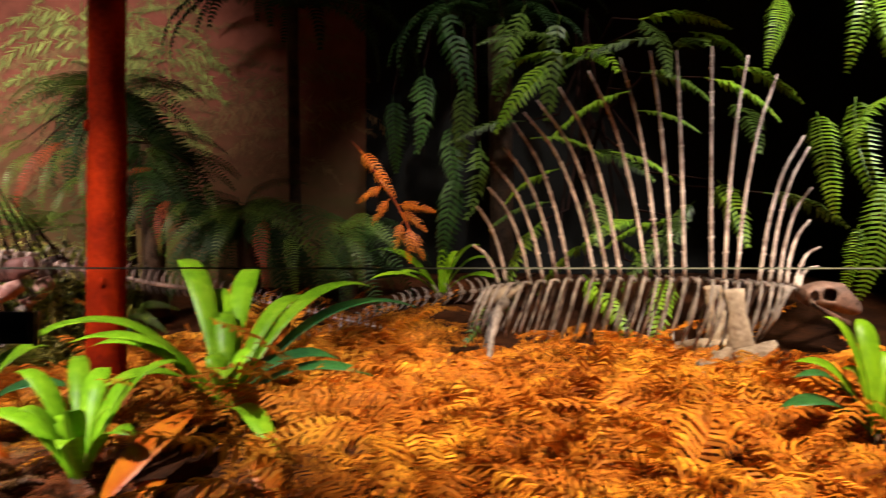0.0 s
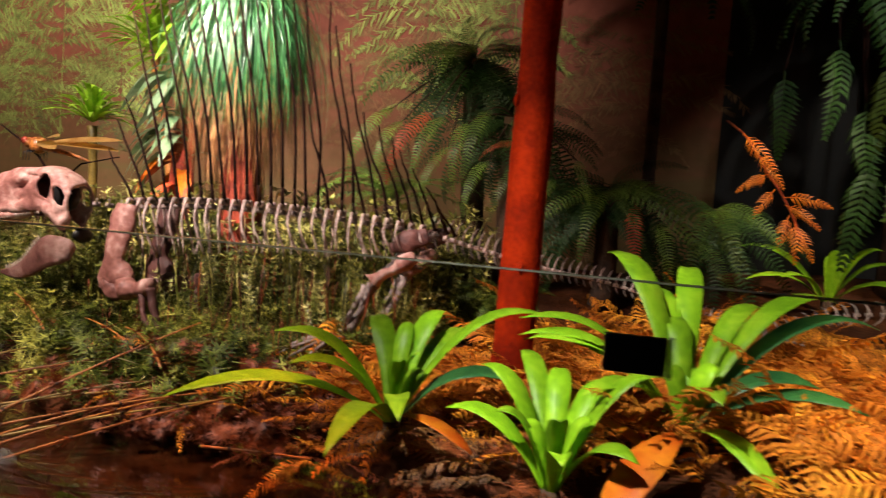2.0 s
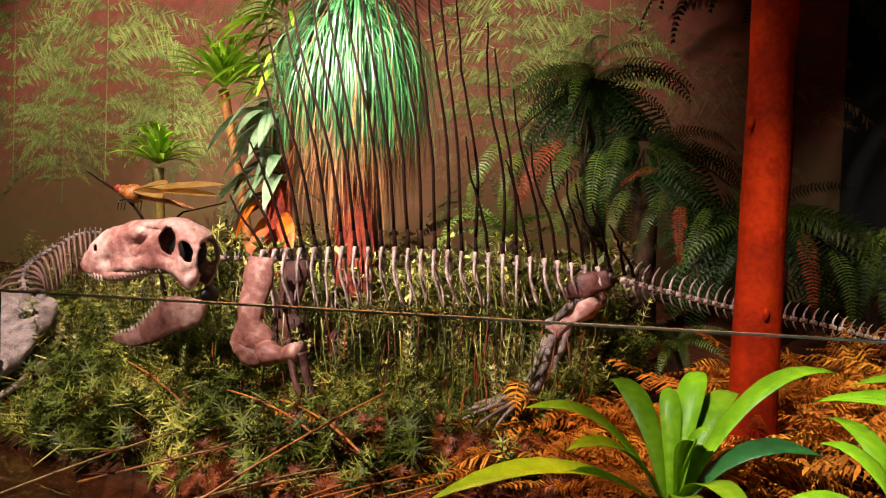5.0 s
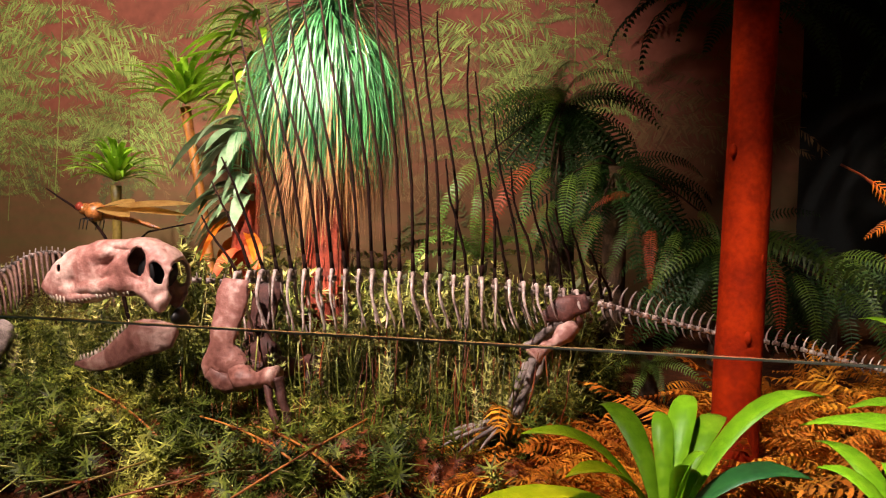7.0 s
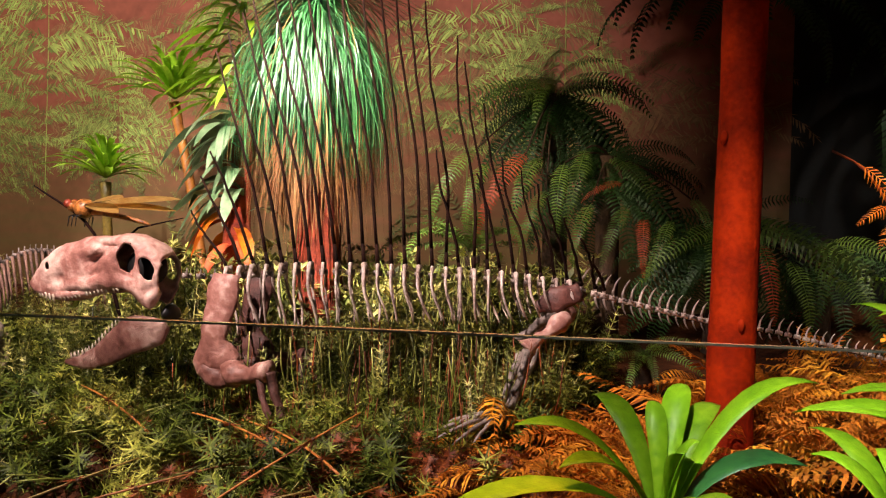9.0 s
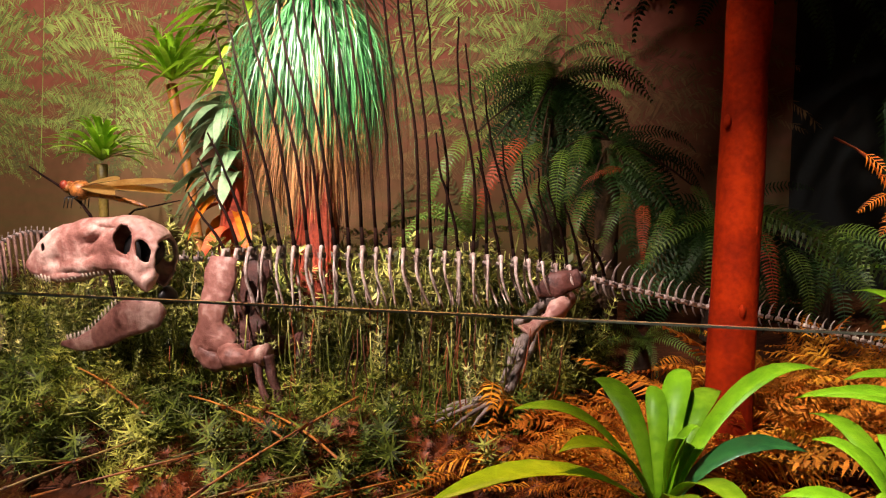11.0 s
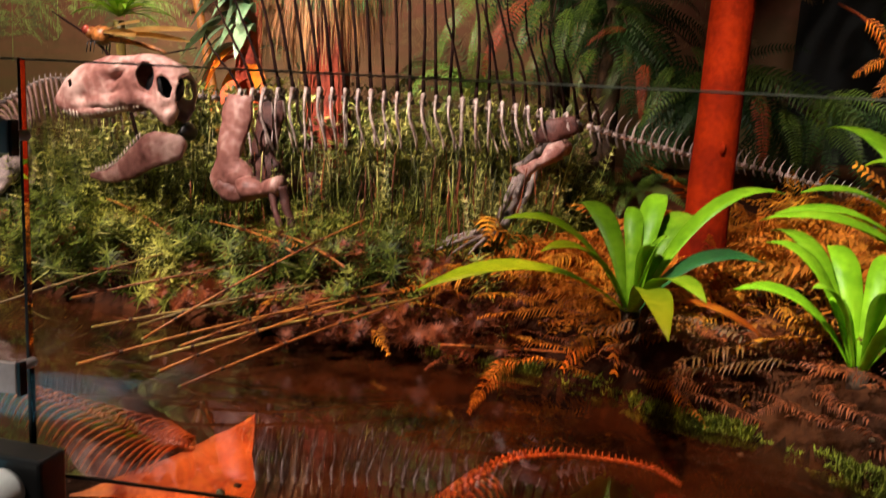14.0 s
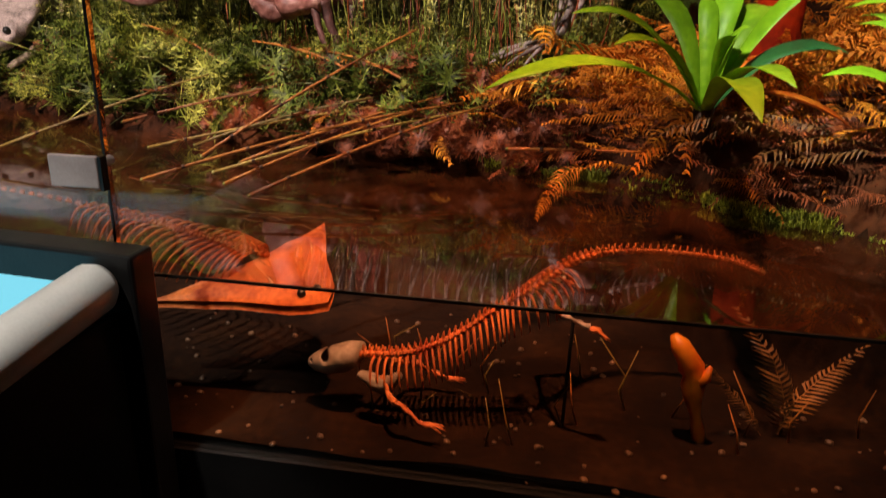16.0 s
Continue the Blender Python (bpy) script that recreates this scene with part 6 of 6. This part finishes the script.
for i, p in enumerate(line):
    d = line[min(i + 1, 43)] - line[max(i - 1, 0)]
    sd = side_of(d)
    vertebra(p, d, 0.011 * (1 - 0.6 * i / 43), sd).make("vertebra", BONE_ORANGE, horn)
    if 1 < i < 24:
        for sgn in (1, -1):
            k = 0.105 * (1 - abs(i - 9) / 20)
            q = p + sd * sgn * 0.008
            G().tube(bez(q, q + sd * sgn * k * 0.8 + V3((0, 0, 0.012)), q + sd * sgn * k - d.normalized() * -0.02 - V3((0, 0, 0.05)), 7), [0.0035, 0.0038, 0.0036, 0.0032, 0.003, 0.0024, 0.0012], 5).make("rib", BONE_ORANGE, horn)

# flat-headed skeleton at the far end of the bank
flat = thing("flat_headed_skeleton", (-3.6, 2.7, 0.8), "pale flat-headed fossil skeleton with a low arched back", "skeleton")
back, nose = V3((-3.60, 2.62, 1.015)), V3((-3.45, 2.36, 0.80))
u = (nose - back).normalized()
side = V3((-u.y, u.x, 0)).normalized()
turn = Matrix((u, side, u.cross(side))).transposed()
rows = [(0.0, 0, -0.04, 0.035, 0.155), (0.04, 0, -0.055, 0.048, 0.185), (0.12, 0, -0.06, 0.050, 0.178), (0.22, 0, -0.055, 0.042, 0.150), (0.32, 0, -0.05, 0.034, 0.115), (0.40, 0, -0.045, 0.026, 0.080), (0.44, 0, -0.035, 0.010, 0.045)]
head = loft(G(), [tuple(float(np.interp(x, [q[0] for q in rows], [q[k] for q in rows])) for k in range(5)) for x in np.linspace(0, 0.44, 30)], 40, 0.7)
for ex, ey, er, deep in ((0.13, 0.075, 0.030, 0.035), (0.13, -0.075, 0.030, 0.035), (0.39, 0.045, 0.014, 0.02), (0.39, -0.045, 0.014, 0.02), (0.02, 0.10, 0.03, 0.03), (0.02, -0.10, 0.03, 0.03), (0.25, 0.0, 0.07, 0.010)):
    head.v = [(p[0], p[1], p[2] - (deep * math.exp(-(((p[0] - ex) / er) ** 2 + ((p[1] - ey) / er) ** 2)) if p[2] > 0 else 0)) for p in head.v]
roughen(roughen(head, 0.010, 18), 0.004, 60)
head.v = [tuple(back + turn @ (V3(p) * 0.9)) for p in head.v]
skull = head.make("skull", BONE_GREY, flat, "pale flat skull with round eye openings")
# shade of eye and nose openings is put in as black balls
for ex, ey, er in ((0.117, 0.068, 0.031), (0.117, -0.068, 0.031), (0.35, 0.04, 0.014), (0.35, -0.04, 0.014)):
    G().ball(back + turn @ V3((ex, ey, 0.018)), (er, er * 0.9, 0.016), turn, 12, 6).make("eye_socket", BLACK, skull, "black ball for the shade in a skull opening")
jaw = G()
for sgn in (-1, 1):
    jaw.tube(curve([back + turn @ V3((0.0, sgn * 0.15, -0.075)), back + turn @ V3((0.15, sgn * 0.16, -0.085)), back + turn @ V3((0.32, sgn * 0.105, -0.08)), back + turn @ V3((0.43, sgn * 0.03, -0.07))], 12), [0.02, 0.022, 0.022, 0.02, 0.02, 0.018, 0.018, 0.016, 0.015, 0.014, 0.012, 0.01], 10)
roughen(jaw, 0.003, 30).make("lower_jaw", BONE_TAN, flat)
line = curve([(-3.63, 2.71, 0.99), (-3.68, 2.75, 1.11), (-3.645, 2.85, 1.195), (-3.575, 2.92, 1.255), (-3.50, 2.99, 1.258), (-3.42, 3.12, 1.215), (-3.33, 3.28, 1.12), (-3.24, 3.42, 1.02)], 36)
for i, p in enumerate(line):
    d = line[min(i + 1, 35)] - line[max(i - 1, 0)]
    sd = side_of(d)
    vertebra(p, d, 0.017, sd).make("vertebra", BONE_GREY, flat)
    if 1 < i < 28:
        dn, k = d.normalized(), min(1, i / 8)
        for sgn in (1, -1):
            q = p + sd * sgn * 0.012
            G().tube(bez(q, q + sd * sgn * 0.075, q + sd * sgn * 0.07 - V3((0, 0, 0.16 * k)) + dn * 0.02, 8), [0.006, 0.007, 0.007, 0.006, 0.0055, 0.005, 0.004, 0.002], 6).make("rib", BONE_DARK, flat)
for sgn in (-1,):
    c = V3((-3.52, 2.84, 0.95)) + V3((0.12, 0.06, 0)) * sgn
    limb(flat, "shoulder_blade", [c + V3((0, 0, 0.08)), c, c - V3((0, 0, 0.1))], [0.03, 0.035, 0.04], BONE_GREY, 0.5, (0.5, -1, 0))
    limb(flat, "upper_arm", [c - V3((0, 0, 0.08)), c + V3((0.06 * sgn, -0.05, -0.12)), c + V3((0.1 * sgn, -0.1, -0.15))], [0.026, 0.018, 0.022], BONE_GREY)

# ---- dragonfly on a twig ----
fly = thing("dragonfly_model", (-3.16, 2.77, 1.40), "giant dragonfly model with amber wings clinging to a twig", "insect model")
G().ball((-3.195, 2.77, 1.425), (0.040, 0.038, 0.036), n=12, k=8).make("thorax", FLY_BODY, fly, "orange and black thorax")
hd = G().ball((-3.240, 2.765, 1.434), (0.022, 0.028, 0.022), n=10, k=7).make("head", FLY_BODY, fly)
for dy in (-0.019, 0.019):
    G().ball((-3.247, 2.765 + dy, 1.442), (0.016, 0.014, 0.017), n=10, k=7).make("eye", FLY_EYE, hd, "round red eye")
seg = bez((-3.17, 2.77, 1.415), (-3.05, 2.77, 1.405), (-2.93, 2.77, 1.372), 10)
G().tube(seg, [0.014, 0.012, 0.010, 0.0105, 0.009, 0.0095, 0.008, 0.0085, 0.007, 0.003], 8).make("abdomen", FLY_BODY, fly, "long segmented abdomen")
for dy, lift, ln in ((-1, 0.03, 0.29), (-1, -0.02, 0.27), (1, 0.045, 0.29), (1, 0.0, 0.27)):
    a = V3((-3.185, 2.77 + dy * 0.015, 1.437))
    tip = a + V3((ln * 0.92, dy * 0.16, lift - 0.01))
    g = G().leaf(bez(a, a.lerp(tip, 0.5) + V3((0, 0, 0.015)), tip, 10), [0.004, 0.012, 0.020, 0.026, 0.029, 0.030, 0.029, 0.025, 0.017, 0.002], 0.08, (0, -0.55 * dy * dy, 1))
    g.make("wing", FLY_WING, fly, "amber translucent wing")
for k in range(6):
    s = -1 if k % 2 else 1
    b = V3((-3.215 + 0.015 * (k // 2), 2.77 + s * 0.015, 1.405))
    G().tube([b, b + V3((-0.01, s * 0.03, -0.01)), b + V3((-0.015, s * 0.03, -0.045))], [0.003, 0.0025, 0.0015], 5).make("leg", BLACK, fly)
tw = thing("dead_twig", (-3.17, 2.80, 1.0), "bare dark twig rising from the bank", "twig")
G().tube(curve([(-3.05, 2.85, 0.82), (-3.10, 2.80, 1.15), (-3.18, 2.77, 1.365), (-3.41, 2.77, 1.507)], 14), [0.008, 0.008, 0.0075, 0.007, 0.007, 0.0065, 0.006, 0.006, 0.0055, 0.005, 0.005, 0.0045, 0.004, 0.002], 6).make("branch", SPINE_DARK, tw)
G().tube([(-3.12, 2.78, 1.25), (-3.0, 2.8, 1.36), (-2.85, 2.85, 1.40)], [0.005, 0.004, 0.002], 5).make("side_branch", SPINE_DARK, tw)

# ---- pool bottom: a rotten orange leaf stalk and a sunken frond ----
rot = thing("sunken_branch", (-1.19, 1.42, 0.28), "rotten orange branch standing in the pool", "branch")
roughen(G().tube(curve([(-1.192, 1.42, 0.26), (-1.215, 1.42, 0.36), (-1.225, 1.42, 0.42), (-1.262, 1.42, 0.478)], 10), [0.010, 0.012, 0.011, 0.016, 0.021, 0.018, 0.021, 0.020, 0.017, 0.008], 8), 0.005, 45).make("stalk", DEAD_LEAF, rot)
roughen(G().tube([(-1.222, 1.42, 0.38), (-1.20, 1.41, 0.41), (-1.195, 1.41, 0.43)], [0.010, 0.010, 0.004], 6), 0.003, 45).make("stub", DEAD_LEAF, rot)
for i, (x, y, z, yaw, pit, sz) in enumerate(((-1.06, 1.47, 0.285, 20, 75, 0.42), (-1.05, 1.46, 0.285, 300, 55, 0.40), (-1.10, 1.45, 0.285, 70, 60, 0.3))):
    ob = new("sunken_frond", LIE_MESH[i])
    ob.matrix_world = place(x, y, z, yaw, pit, 0, sz * 1.3)
    ob.material_slots[0].link = "OBJECT"
    ob.material_slots[0].material = BROWN_FROND
    tagged(ob, "brown fern frond standing in the shallow pool", "fallen frond", "sunken fronds")
for i in range(26):
    x, y = r.uniform(-1.85, -0.9), r.uniform(1.3, 1.6)
    z = ground_z(x, y)
    ob = G().tube([(x, y, z), (x + r.uniform(-.02, .02), y, z + 0.04), (x + r.uniform(-.05, .05), y + r.uniform(-.02, .02), z + r.uniform(0.06, 0.13))], [0.002, 0.0017, 0.0008], 4).make("pool_grass", REED_GREEN if i % 2 else REED)
    tagged(ob, "thin dry blade standing in the pool", "grass blade", "pool blades")

# ---- touch-screen desk in front of the glass ----
desk = thing("touch_screen_desk", (-2.5, 0.95, 0.0), "black display desk with a blue screen and rounded silver edge", "display desk")
G().box((-3.2, 0.62, 0.0), (-2.105, 1.10, 0.55)).make("housing", BLACK, desk, smooth=False, bevel=0.008)
G().box((-3.2, 1.10, 0.0), (-2.075, 1.158, 0.643)).make("back_rim", BLACK, desk, smooth=False, bevel=0.006)
G().add([(-3.12, 0.66, 0.556), (-2.165, 0.66, 0.556), (-2.165, 1.092, 0.592), (-3.12, 1.092, 0.592), (-3.12, 0.66, 0.552), (-2.165, 0.66, 0.552), (-2.165, 1.092, 0.552), (-3.12, 1.092, 0.552)],
        [(0, 1, 2, 3), (7, 6, 5, 4), (0, 4, 5, 1), (1, 5, 6, 2), (2, 6, 7, 3), (3, 7, 4, 0)]).make("screen", SCREEN, desk, "lit pale blue screen", smooth=False)
G().tube([(-2.13, 0.60, 0.553), (-2.13, 0.615, 0.555), (-2.13, 1.08, 0.594), (-2.13, 1.094, 0.595)], [0.034, 0.041, 0.041, 0.034], 24).make("edge_tube", ALU, desk, "rounded silver edge")
